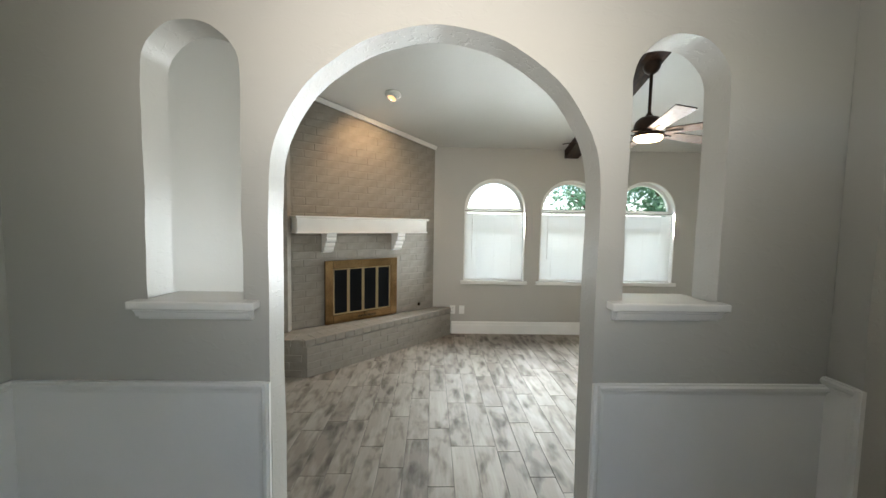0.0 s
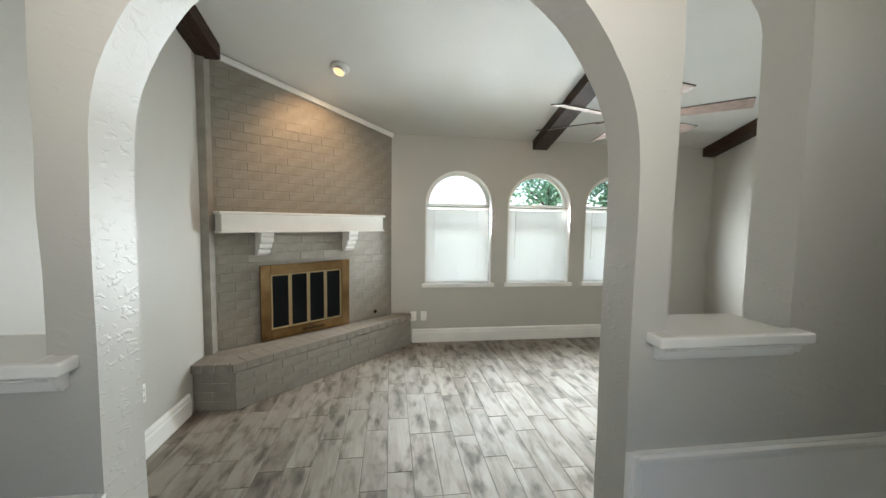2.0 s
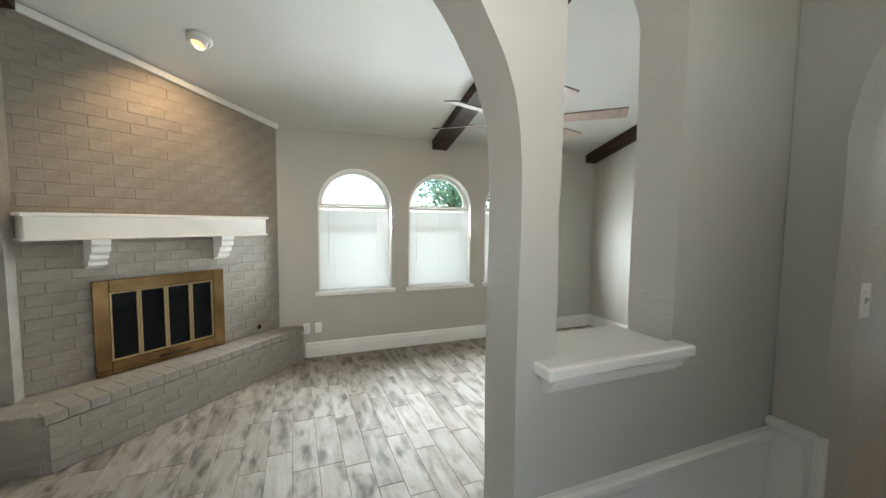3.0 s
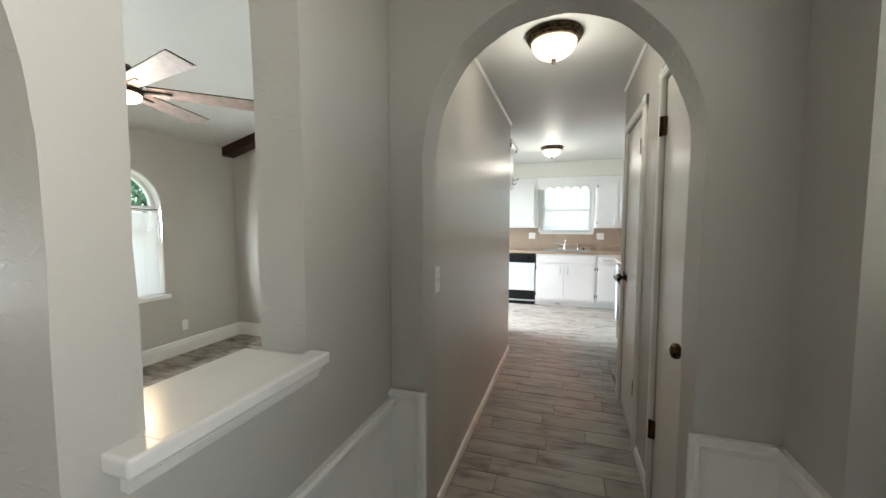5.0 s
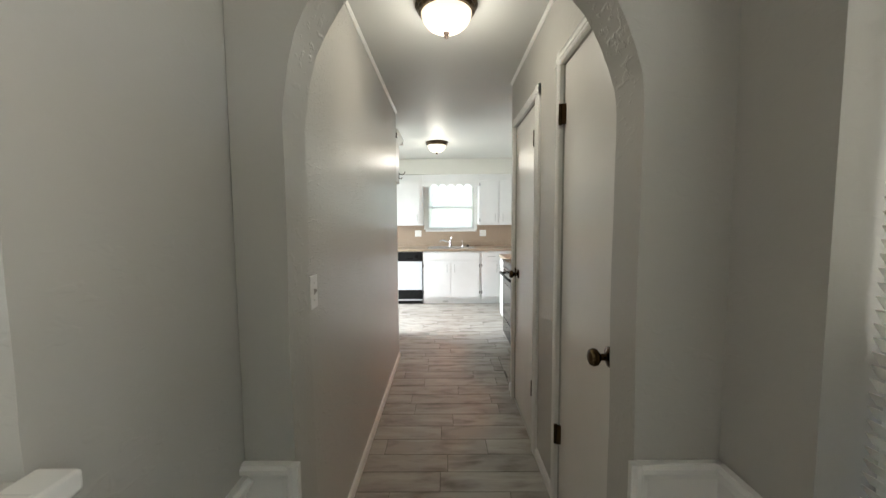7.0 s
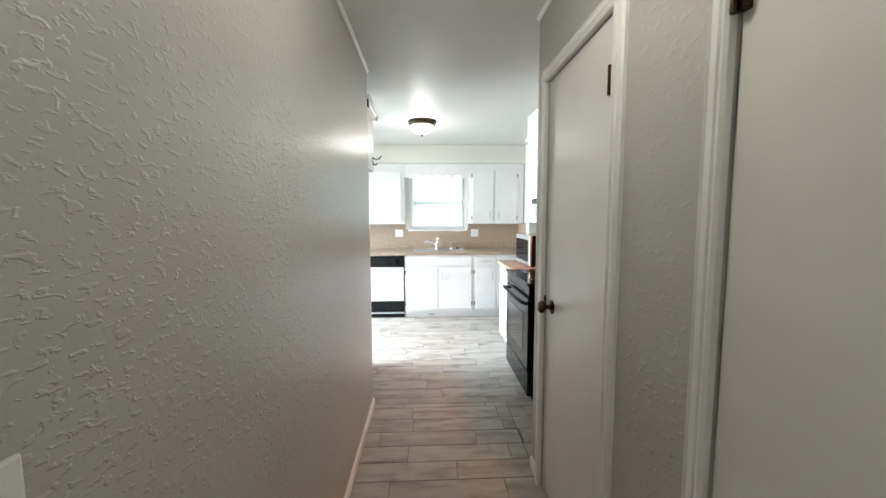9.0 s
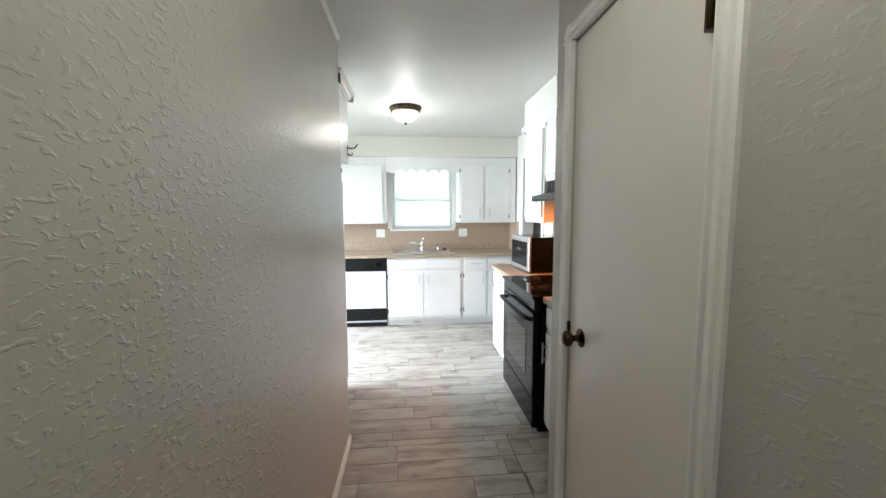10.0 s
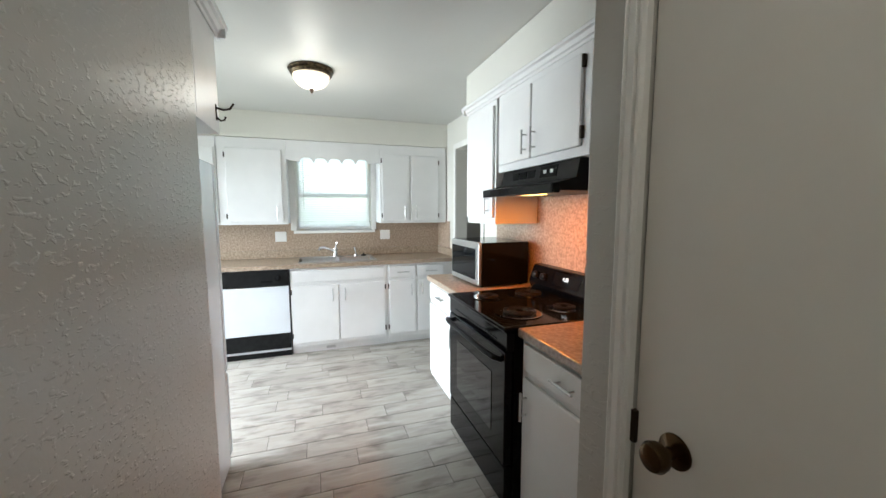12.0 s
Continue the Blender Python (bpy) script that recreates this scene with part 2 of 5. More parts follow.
# ---- building helpers ----


def thing(name, at=(0, 0, 0), label="", category="", group="", kind="", turn=0.0):
    ob = new(name)
    ob.matrix_world = pose(*at, 0, 0, turn)
    return tagged(ob, label, category, group, kind)


def part(name, bm, mat, parent=None, label="", smooth=False):
    me = bpy.data.meshes.new(name)
    bmesh.ops.recalc_face_normals(bm, faces=bm.faces)
    bm.to_mesh(me)
    bm.free()
    me.materials.append(mat)
    if smooth:
        me.shade_smooth()
        me.set_sharp_from_angle(angle=radians(38))
    ob = new(name, me)
    if parent:
        ob.parent = parent
    if label:
        ob["label"] = label
    return ob


def structure(name, bm, mat, label="", category="", smooth=False):
    return tagged(part(name, bm, mat, smooth=smooth), label, category, kind="structure")


def box(x0, x1, y0, y1, z0, z1, bevel=0.0, seg=2, bm=None):
    own = bmesh.new()
    bmesh.ops.create_cube(own, size=1)
    for v in own.verts:
        v.co = ((x0 + x1) / 2 + v.co.x * (x1 - x0), (y0 + y1) / 2 + v.co.y * (y1 - y0), (z0 + z1) / 2 + v.co.z * (z1 - z0))
    if bevel:
        bmesh.ops.bevel(own, geom=own.edges[:], offset=bevel, segments=seg, profile=0.5, affect="EDGES")
    return join(bm, own)


def join(bm, own):
    if bm is None:
        return own
    me = bpy.data.meshes.new("tmp")
    own.to_mesh(me)
    own.free()
    bm.from_mesh(me)
    bpy.data.meshes.remove(me)
    return bm


def lathe(profile, at=(0, 0, 0), axis="z", steps=32, bm=None):
    """Turns (radius, height) pairs round an axis through at."""
    own = bmesh.new()
    rings = []
    for r, h in profile:
        ring = []
        for i in range(steps):
            a = 2 * math.pi * i / steps
            c, s = r * math.cos(a), r * math.sin(a)
            p = {"z": (c, s, h), "x": (h, c, s), "y": (c, h, s)}[axis]
            ring.append(own.verts.new((at[0] + p[0], at[1] + p[1], at[2] + p[2])))
        rings.append(ring)
    for a, b in zip(rings, rings[1:]):
        for i in range(steps):
            own.faces.new((a[i], a[(i + 1) % steps], b[(i + 1) % steps], b[i]))
    own.faces.new(rings[0][::-1])
    own.faces.new(rings[-1])
    bmesh.ops.remove_doubles(own, verts=own.verts, dist=1e-5)
    return join(bm, own)


def tube(points, radius, steps=10, bm=None):
    """A round bar along a line of points."""
    own = bmesh.new()
    pts = [Vector(p) for p in points]
    rings = []
    for i, p in enumerate(pts):
        d = (pts[min(i + 1, len(pts) - 1)] - pts[max(i - 1, 0)]).normalized()
        up = Vector((0, 0, 1)) if abs(d.z) < 0.95 else Vector((1, 0, 0))
        u = d.cross(up).normalized()
        w = d.cross(u)
        rings.append([own.verts.new(p + radius * (u * math.cos(2 * math.pi * k / steps) + w * math.sin(2 * math.pi * k / steps))) for k in range(steps)])
    for a, b in zip(rings, rings[1:]):
        for k in range(steps):
            own.faces.new((a[k], a[(k + 1) % steps], b[(k + 1) % steps], b[k]))
    own.faces.new(rings[0][::-1])
    own.faces.new(rings[-1])
    return join(bm, own)


def prism(outline, axis, a, b, bm=None, bevel=0.0):
    """A flat outline of (u, v) pairs pushed from a to b along x, y or z (the other two axes in order)."""
    own = bmesh.new()

    def at(u, v, w):
        return {"x": (w, u, v), "y": (u, w, v), "z": (u, v, w)}[axis]

    lo = [own.verts.new(at(u, v, a)) for u, v in outline]
    hi = [own.verts.new(at(u, v, b)) for u, v in outline]
    n = len(outline)
    own.faces.new(lo[::-1])
    own.faces.new(hi)
    for i in range(n):
        own.faces.new((lo[i], lo[(i + 1) % n], hi[(i + 1) % n], hi[i]))
    if bevel:
        bmesh.ops.bevel(own, geom=own.edges[:], offset=bevel, segments=2, profile=0.5, affect="EDGES")
    return join(bm, own)


def sweep(profile, path, bm=None, closed=False):
    """A moulding: profile (out, up) pairs carried along a path of ((x, y, z), (outward x, y, z), (up x, y, z))."""
    own = bmesh.new()
    rings = []
    for p, o, u in path:
        p, o, u = Vector(p), Vector(o), Vector(u)
        rings.append([own.verts.new(p + o * a + u * b) for a, b in profile])
    n = len(profile)
    pairs = list(zip(rings, rings[1:])) + ([(rings[-1], rings[0])] if closed else [])
    for a, b in pairs:
        for i in range(n):
            own.faces.new((a[i], a[(i + 1) % n], b[(i + 1) % n], b[i]))
    if not closed:
        own.faces.new(rings[0][::-1])
        own.faces.new(rings[-1])
    return join(bm, own)


def holed_wall(axis, a, b, outline, holes):
    """A wall slab between a and b along x or y, with its outline and holes as (along, z) loops; openings go through it."""
    bm = bmesh.new()
    edges = []
    for loop in [outline, *holes]:
        vs = [bm.verts.new((a, u, v) if axis == "x" else (u, a, v)) for u, v in loop]
        edges += [bm.edges.new((vs[i], vs[(i + 1) % len(vs)])) for i in range(len(vs))]
    made = bmesh.ops.triangle_fill(bm, use_beauty=True, use_dissolve=False, edges=edges)
    faces = [f for f in made["geom"] if isinstance(f, bmesh.types.BMFace)]
    grown = bmesh.ops.extrude_face_region(bm, geom=faces, use_keep_orig=True)
    for v in grown["geom"]:
        if isinstance(v, bmesh.types.BMVert):
            v.co[0 if axis == "x" else 1] += b - a
    return bm


def rect(u0, u1, z0, z1):
    return [(u0, z0), (u1, z0), (u1, z1), (u0, z1)]


def arched(u0, u1, z0, spring, rise, wobble=0.0, seed=1, steps=72):
    """An arched opening's outline; wobble gives hand-trowelled plaster edges."""
    rnd = random.Random(seed)
    c, r = (u0 + u1) / 2, (u1 - u0) / 2
    pts = [(u0, z0), (u1, z0)]
    def wob(k):
        return wobble * (math.sin(k * 1.3 + seed) * 0.6 + math.sin(k * 0.47 + 2 * seed) + rnd.uniform(-0.35, 0.35))

    if wobble:
        n = 14
        pts += [(u1 + wob(i), z0 + (spring - z0) * i / n) for i in range(1, n)]
    for i in range(steps + 1):
        a = math.pi * i / steps
        w = wob(i * 0.5)
        pts.append((c + (r + w) * math.cos(a), spring + (rise + w) * math.sin(a)))
    if wobble:
        pts += [(u0 + wob(i + 20), spring - (spring - z0) * i / n) for i in range(1, n)]
    return pts

# ---- structure ----
LOW = -0.15            # the sunken living room's floor
AY0, AY1 = 1.561, 1.696  # arch wall
FY = 5.245             # living room window wall
LX = -1.12             # left walls
RX = 4.68              # living room's right wall
KW, KE = 4.84, 7.727   # kitchen west and east walls
KS = -0.28             # kitchen south wall
HN, HS = 1.548, 0.553  # hall's two wall faces
CEIL = 2.415
WE = 4.72              # end of the hall's north wall
SLOPE = 0.28


def vault(y):
    return 2.365 + SLOPE * (FY - y)


arch_main = arched(-0.203, 0.990, -0.2, 1.46, 0.58, 0.0022, 3)
niche_a = arched(-0.632, -0.295, 1.062, 1.87, 0.165, 0.002, 4, 40)
niche_b = arched(1.087, 1.447, 1.07, 1.87, 0.17, 0.002, 5, 40)
wall_arch = structure("wall_arch", holed_wall("y", AY0, AY1, [(LX, -0.2), (-0.203 - 0.0, -0.2), (0.990, -0.2), (1.96, -0.2), (1.96, 3.6), (LX, 3.6)],
          [[(u, max(v, -0.19)) for u, v in arch_main], niche_a, niche_b]), PAINT, "greige plaster wall with an archway and two arched niches", "wall", True)


def bumpy_reveal(wall, axis):
    """The inside faces of a wall's openings carry the coarser trowelled plaster."""
    wall.data.materials.append(SOFT_TEXTURE)
    for f in wall.data.polygons:
        if abs(f.normal[axis]) < 0.5:
            f.material_index = 1


bumpy_reveal(wall_arch, 1)
structure("wall_hall_north", box(1.96, WE, HN, AY1, -0.2, 3.6), HALL_PAINT, "greige hall wall with knock-down plaster texture", "wall")
wall_hall_arch = structure("wall_hall_arch", holed_wall("x", 1.893, 2.028, rect(HS - 0.3, AY0 - 0.002, 0.0, CEIL + 0.02),
          [arched(0.632, 1.438, 0.004, 1.60, 0.455, 0.0022, 8)]), PAINT, "greige wall with a plastered archway into the hall", "wall", True)
bumpy_reveal(wall_hall_arch, 0)
structure("wall_nook_west", box(LX - 0.13, LX, 0.2, AY1, -0.2, 3.6), PAINT, "plain greige wall", "wall")
structure("wall_front", holed_wall("y", 0.27, 0.427, rect(LX - 0.13, 1.893, -0.2, CEIL + 0.3),
          [rect(-0.03, 0.78, 0.0, 2.06), arched(0.87, 1.67, 0.5, 1.80, 0.30, 0.0, 2)]), PAINT, "greige front wall with an open doorway and an arched window", "wall")
structure("wall_living_west", box(LX - 0.13, LX, AY1, FY + 0.2, -0.2, 3.8), PAINT, "plain greige wall", "wall")
structure("wall_living_east", box(RX, KW - 0.002, AY1, FY + 0.2, -0.2, 3.8), PAINT, "plain greige wall", "wall")
WIN = (1.222, 2.255, 3.285)
structure("wall_windows", holed_wall("y", FY, FY + 0.16, rect(LX, RX, -0.2, 2.9),
          [arched(c - 0.415, c + 0.415, 0.585, 1.555, 0.41, 0.0, 2, 32) for c in WIN]), PAINT, "greige wall with three arched windows", "wall")
D1, D2 = (2.16, 2.725), (3.175, 3.827)
structure("wall_hall_south", holed_wall("y", HS - 0.12, HS, rect(2.028, 3.99, 0.0, CEIL + 0.02),
          [rect(D1[0], D1[1], 0.004, 2.045), rect(D2[0], D2[1], 0.004, 2.045)]), SOFT_TEXTURE, "greige hall wall with two doors", "wall")
structure("wall_closet_end", box(3.87, 3.99, KS, HS - 0.12, 0.0, CEIL + 0.02), HALL_PAINT, "plain greige end wall beside the kitchen counter", "wall")
structure("wall_closet_back", box(1.893, 3.87, KS - 0.1, KS, 0.0, CEIL), PAINT, "plain wall", "wall")
structure("wall_kitchen_south", holed_wall("y", KS - 0.12, KS, rect(3.87, KE + 0.15, -0.2, CEIL + 0.02), [rect(6.42, 7.09, 0.0, 2.09)]), KITCHEN_PAINT, "cream kitchen wall with a doorway", "wall")
structure("wall_kitchen_east", holed_wall("x", KE, KE + 0.15, rect(KS - 0.12, 4.4, -0.2, CEIL + 0.02), [rect(0.56, 1.39, 1.215, 2.07)]), KITCHEN_PAINT, "cream kitchen wall with a window", "wall")
structure("wall_kitchen_north", holed_wall("y", 4.2, 4.35, rect(KW - 0.16, KE, -0.2, CEIL + 0.02), [rect(5.4, 7.2, 0.02, 2.06)]), KITCHEN_PAINT, "plain kitchen wall with a wide glazed doorway", "wall")
structure("wall_room_beyond", box(6.0, 7.6, KS - 1.5, KS - 1.4, 0, CEIL), PAINT, "plain wall beyond the kitchen doorway", "wall")
structure("wall_room_beyond_side", box(7.6, 7.72, KS - 1.5, KS - 0.12, 0, CEIL), PAINT, "plain wall beyond the kitchen doorway", "wall")
structure("wall_room_beyond_west", box(5.88, 6.0, KS - 1.5, KS - 0.12, 0, CEIL), PAINT, "plain wall beyond the kitchen doorway", "wall")

bm = bmesh.new()
prism([(AY0, vault(AY0)), (FY + 0.2, vault(FY + 0.2)), (FY + 0.2, vault(FY + 0.2) + 0.12), (AY0, vault(AY0) + 0.12)], "x", LX - 0.13, KW, bm)
structure("ceiling_living", bm, CEILING, "white sloped ceiling with a soft sheen", "ceiling")
structure("ceiling_hall", box(1.893, KW, KS - 0.1, HN + 0.05, CEIL, CEIL + 0.12), CEILING, "grey satin hall ceiling", "ceiling")
structure("ceiling_nook", box(LX - 0.13, 1.893, 0.2, AY0 + 0.02, CEIL, CEIL + 0.12), CEILING, "white ceiling", "ceiling")
structure("ceiling_kitchen", box(KW, KE + 0.15, KS - 1.5, 4.4, CEIL, CEIL + 0.12), CEILING, "white satin kitchen ceiling", "ceiling")
structure("soffit_east", box(7.40, KE, KS, 3.0, 2.155, CEIL - 0.003), KITCHEN_PAINT, "cream soffit above the cabinets", "soffit")
structure("soffit_south", box(3.992, 5.89, KS, 0.098, 2.205, CEIL - 0.003), KITCHEN_PAINT, "cream soffit above the cabinets", "soffit")

# Ground outside, and the bed under the tiles.
structure("ground", box(-400, 400, -400, 400, -0.62, -0.42), GRASS, "green lawn", "ground")
structure("porch", box(-1.6, 2.2, -2.2, 0.268, -0.41, -0.02), CONCRETE, "pale concrete porch slab", "porch")
# Roof and walls out of view, added to hold back daylight at the doorway.
structure("shade_roof", box(-2.4, 2.6, -2.4, 0.268, 2.45, 2.6), TRIM, "white roof added out of view to shade the doorway", "porch roof")
structure("shade_wall_front", box(-2.3, 2.6, -2.5, -2.4, -0.41, 1.35), SIDING, "plain low wall added out of view to block low daylight", "porch wall")
structure("shade_wall_side", box(-2.3, -2.2, -2.4, 0.268, -0.4, 2.45), SIDING, "plain side wall added out of view beside the doorway", "porch wall")
floor_living = structure("floor_living", box(LX - 0.1, RX + 0.05, AY0 + 0.01, FY + 0.1, LOW - 0.2, LOW - 0.003), GROUT, "grey wood-look plank tile floor", "floor")
floor_hall = structure("floor_hall", box(LX - 0.1, WE + 0.002, KS - 1.5, AY0 + 0.008, -0.4, -0.003), GROUT, "taupe wood-look plank tile floor", "floor")
floor_kitchen = structure("floor_kitchen", box(WE + 0.002, KE + 0.1, KS - 1.5, 4.3, -0.4, -0.003), GROUT, "taupe wood-look plank tile floor, brightly lit", "floor")
structure("step", box(-0.205, 0.995, AY0 + 0.012, AY1, -0.3, -0.001), TRIM, "white painted step down under the archway", "step")

# ---- trim ----
CHAIR = [(0, -0.02), (0.010, -0.02), (0.013, -0.008), (0.022, 0.0), (0.024, 0.012), (0.016, 0.018), (0.016, 0.022), (0, 0.022)]
LIVING_BASE = [(0, 0), (0.018, 0), (0.018, 0.118), (0.014, 0.128), (0.014, 0.150), (0.008, 0.165), (0, 0.17)]
HALL_BASE = [(0, 0), (0.012, 0), (0.012, 0.045), (0.006, 0.056), (0, 0.058)]
UP = (0, 0, 1)


def moulding(name, profile, path, label, mat=None):
    return structure(name, sweep(profile, path), mat or TRIM, label, "trim")


S, N, W_, E_ = (0, -1, 0), (0, 1, 0), (-1, 0, 0), (1, 0, 0)
ZR = 0.745
for x0, x1, name in ((LX, -0.225, "chair_rail"), (1.012, 1.893, "chair_rail")):
    moulding(name, CHAIR, [((x0, AY0, ZR), S, UP), ((x1, AY0, ZR), S, UP)], "white moulded chair rail")
structure("wainscot_arch_left", box(LX, -0.206, AY0 - 0.005, AY0 - 0.001, 0.0, ZR - 0.01), WAINSCOT, "white painted lower wall", "wainscot")
structure("wainscot_arch_right", box(0.993, 1.893, AY0 - 0.005, AY0 - 0.001, 0.0, ZR - 0.01), WAINSCOT, "white painted lower wall", "wainscot")
for x, o in ((-0.225, 1), (1.012, -1)):
    moulding("panel_stile", CHAIR, [((x, AY0, 0.0), S, (o, 0, 0)), ((x, AY0, ZR + 0.02), S, (o, 0, 0))], "white upright moulding beside the archway")
ZE = 0.775
structure("wainscot_east", box(1.888, 1.892, 1.431, AY0, 0.0, ZE - 0.01), WAINSCOT, "white painted lower wall", "wainscot")
structure("wainscot_east_short", box(1.888, 1.892, 0.427, 0.638, 0.0, ZE - 0.01), WAINSCOT, "white painted lower wall", "wainscot")
structure("wainscot_front", box(1.672, 1.888, 0.4275, 0.4315, 0.0, ZE - 0.01), WAINSCOT, "white painted lower wall", "wainscot")
structure("wainscot_west", box(LX + 0.0005, LX + 0.0045, 0.43, AY0 - 0.006, 0.0, ZR - 0.01), WAINSCOT, "white painted lower wall", "wainscot")
moulding("chair_rail", CHAIR, [((1.893, 1.446, ZE), W_, UP), ((1.893, AY0, ZE), W_, UP)], "white moulded chair rail")
moulding("chair_rail", CHAIR, [((1.893, 0.427, ZE), W_, UP), ((1.893, 0.622, ZE), W_, UP)], "white moulded chair rail")
moulding("chair_rail", CHAIR, [((1.893, 0.427, ZE), N, UP), ((1.690, 0.427, ZE), N, UP)], "white moulded chair rail")
moulding("chair_rail", CHAIR, [((LX, 0.43, ZR), E_, UP), ((LX, AY0, ZR), E_, UP)], "white moulded chair rail")
for y, o in ((1.448, -1), (0.620, 1)):
    moulding("panel_stile", CHAIR, [((1.893, y, 0.0), W_, (0, o, 0)), ((1.893, y, ZE + 0.02), W_, (0, o, 0))], "white upright moulding beside the archway")
moulding("panel_stile", CHAIR, [((1.690, 0.427, 0.0), N, W_), ((1.690, 0.427, ZE + 0.02), N, W_)], "white upright moulding beside the window")

moulding("baseboard", LIVING_BASE, [((0.66, FY, LOW), S, UP), ((RX, FY, LOW), S, UP)], "tall white moulded baseboard")
moulding("baseboard", LIVING_BASE, [((LX, AY1, LOW), E_, UP), ((LX, 3.70, LOW), E_, UP)], "tall white moulded baseboard")
moulding("baseboard", LIVING_BASE, [((RX, AY1, LOW), W_, UP), ((RX, FY, LOW), W_, UP)], "tall white moulded baseboard")
moulding("baseboard", LIVING_BASE, [((0.99, AY1, LOW), N, UP), ((RX, AY1, LOW), N, UP)], "tall white moulded baseboard")
moulding("baseboard", HALL_BASE, [((2.03, HN, 0), S, UP), ((WE + 0.004, HN, 0), S, UP)], "low white baseboard")
for x0, x1 in ((2.03, D1[0] - 0.07), (D1[1] + 0.07, D2[0] - 0.07), (D2[1] + 0.07, 3.994)):
    moulding("baseboard", HALL_BASE, [((x0, HS, 0), N, UP), ((x1, HS, 0), N, UP)], "low white baseboard")
moulding("ceiling_bead", [(0, 0), (0, -0.016), (0.006, -0.016), (0.016, -0.006), (0.016, 0)], [((2.03, HN, CEIL), S, UP), ((WE, HN, CEIL), S, UP)], "thin white bead under the ceiling", TRIM)
moulding("ceiling_bead", [(0, 0), (0, -0.016), (0.006, -0.016), (0.016, -0.006), (0.016, 0)], [((2.03, HS, CEIL), N, UP), ((3.99, HS, CEIL), N, UP)], "thin white bead under the ceiling", TRIM)

# ---- niche sills ----


def niche_sill(x0, x1, z):
    """A white ledge through the niche, with a moulded nose on the nook's side."""
    ob = thing("niche_sill", ((x0 + x1) / 2, AY0, z), "white painted wooden ledge with a moulded nose in the arched niche", "ledge", "niche ledges")
    h = (x1 - x0) / 2
    part("ledge", box(-h + 0.045, h - 0.045, -0.047, AY1 - AY0 + 0.02, -0.025, 0.0138, 0.003), SILL_PAINT, ob)
    part("nose", box(-h, h, -0.055, 0.002, -0.016, 0.013, 0.006, 3), SILL_PAINT, ob)
    prof = [(-0.05, -0.017), (-0.0, -0.017), (-0.0, -0.055), (-0.018, -0.055), (-0.022, -0.046), (-0.034, -0.042), (-0.040, -0.028)]
    part("apron_moulding", prism(prof, "x", -h + 0.022, h - 0.022), TRIM, ob)
    return ob


niche_sill(-0.672, -0.236, 1.054)
niche_sill(1.028, 1.462, 1.066)

# ---- doors in the hall ----


def hall_door(name, x0, x1, hinge_x, knob_x, kz, label):
    ob = tagged(thing(name, (0, HS, 0), label, "door"), kind="structure")
    part("door_leaf", box(x0 + 0.004, x1 - 0.004, -0.045, -0.006, 0.012, 2.041, 0.002), DOOR_PAINT, ob)
    prof = [(0, 0), (0.0, 0.015), (0.006, 0.021), (0.012, 0.021), (0.015, 0.011), (0.020, 0.010), (0.025, 0.018), (0.040, 0.019), (0.044, 0.010), (0.049, 0.011), (0.053, 0.017), (0.060, 0.012), (0.060, 0)]
    for s, x in ((-1, x0), (1, x1)):
        bm = sweep([(b, a * s) for a, b in prof], [((x, 0, 0), N, E_), ((x, 0, 2.105), N, E_)])
        part("casing", bm, TRIM, ob)
    bm = sweep([(b, a) for a, b in prof], [((x0 - 0.06, 0.0005, 2.045), N, UP), ((x1 + 0.06, 0.0005, 2.045), N, UP)])
    part("head_casing", bm, TRIM, ob)
    part("door_stop", box(x0 - 0.001, x0 + 0.008, -0.115, -0.003, 0.0, 2.045), TRIM, ob)
    inward = 1 if hinge_x < (x0 + x1) / 2 else -1
    for z in (0.375, 1.828):
        bx = hinge_x + inward * 0.006
        bm = tube([(bx, 0.015, z - 0.045), (bx, 0.015, z + 0.045)], 0.008)
        box(min(bx, bx + inward * 0.016), max(bx, bx + inward * 0.016), -0.008, 0.014, z - 0.043, z + 0.043, bm=bm)
        part("hinge", bm, OLD_BRASS, ob, "dark bronze hinge")
    rose = lathe([(0.034, 0.0), (0.033, 0.006), (0.022, 0.010), (0.012, 0.014), (0.011, 0.032), (0.018, 0.036), (0.027, 0.044), (0.029, 0.056), (0.024, 0.066), (0.012, 0.071)],
                 (knob_x, -0.008, kz), "y", 28)
    part("knob", rose, OLD_BRASS, ob, "aged brass round knob", True)
    part("strike", box(knob_x + (0.087 if knob_x > (x0 + x1) / 2 else -0.064), knob_x + (0.102 if knob_x > (x0 + x1) / 2 else -0.052), -0.03, 0.004, kz - 0.035, kz + 0.035), BRONZE, ob, "dark latch plate")
    return ob


hall_door("door_1", *D1, D1[1] - 0.004, D1[0] + 0.06, 0.925, "flat off-white closet door with a dark knob, shut")
hall_door("door_2", *D2, D2[0] + 0.006, D2[1] - 0.098, 0.98, "flat off-white door with an aged brass knob, shut")

# ---- living room windows ----


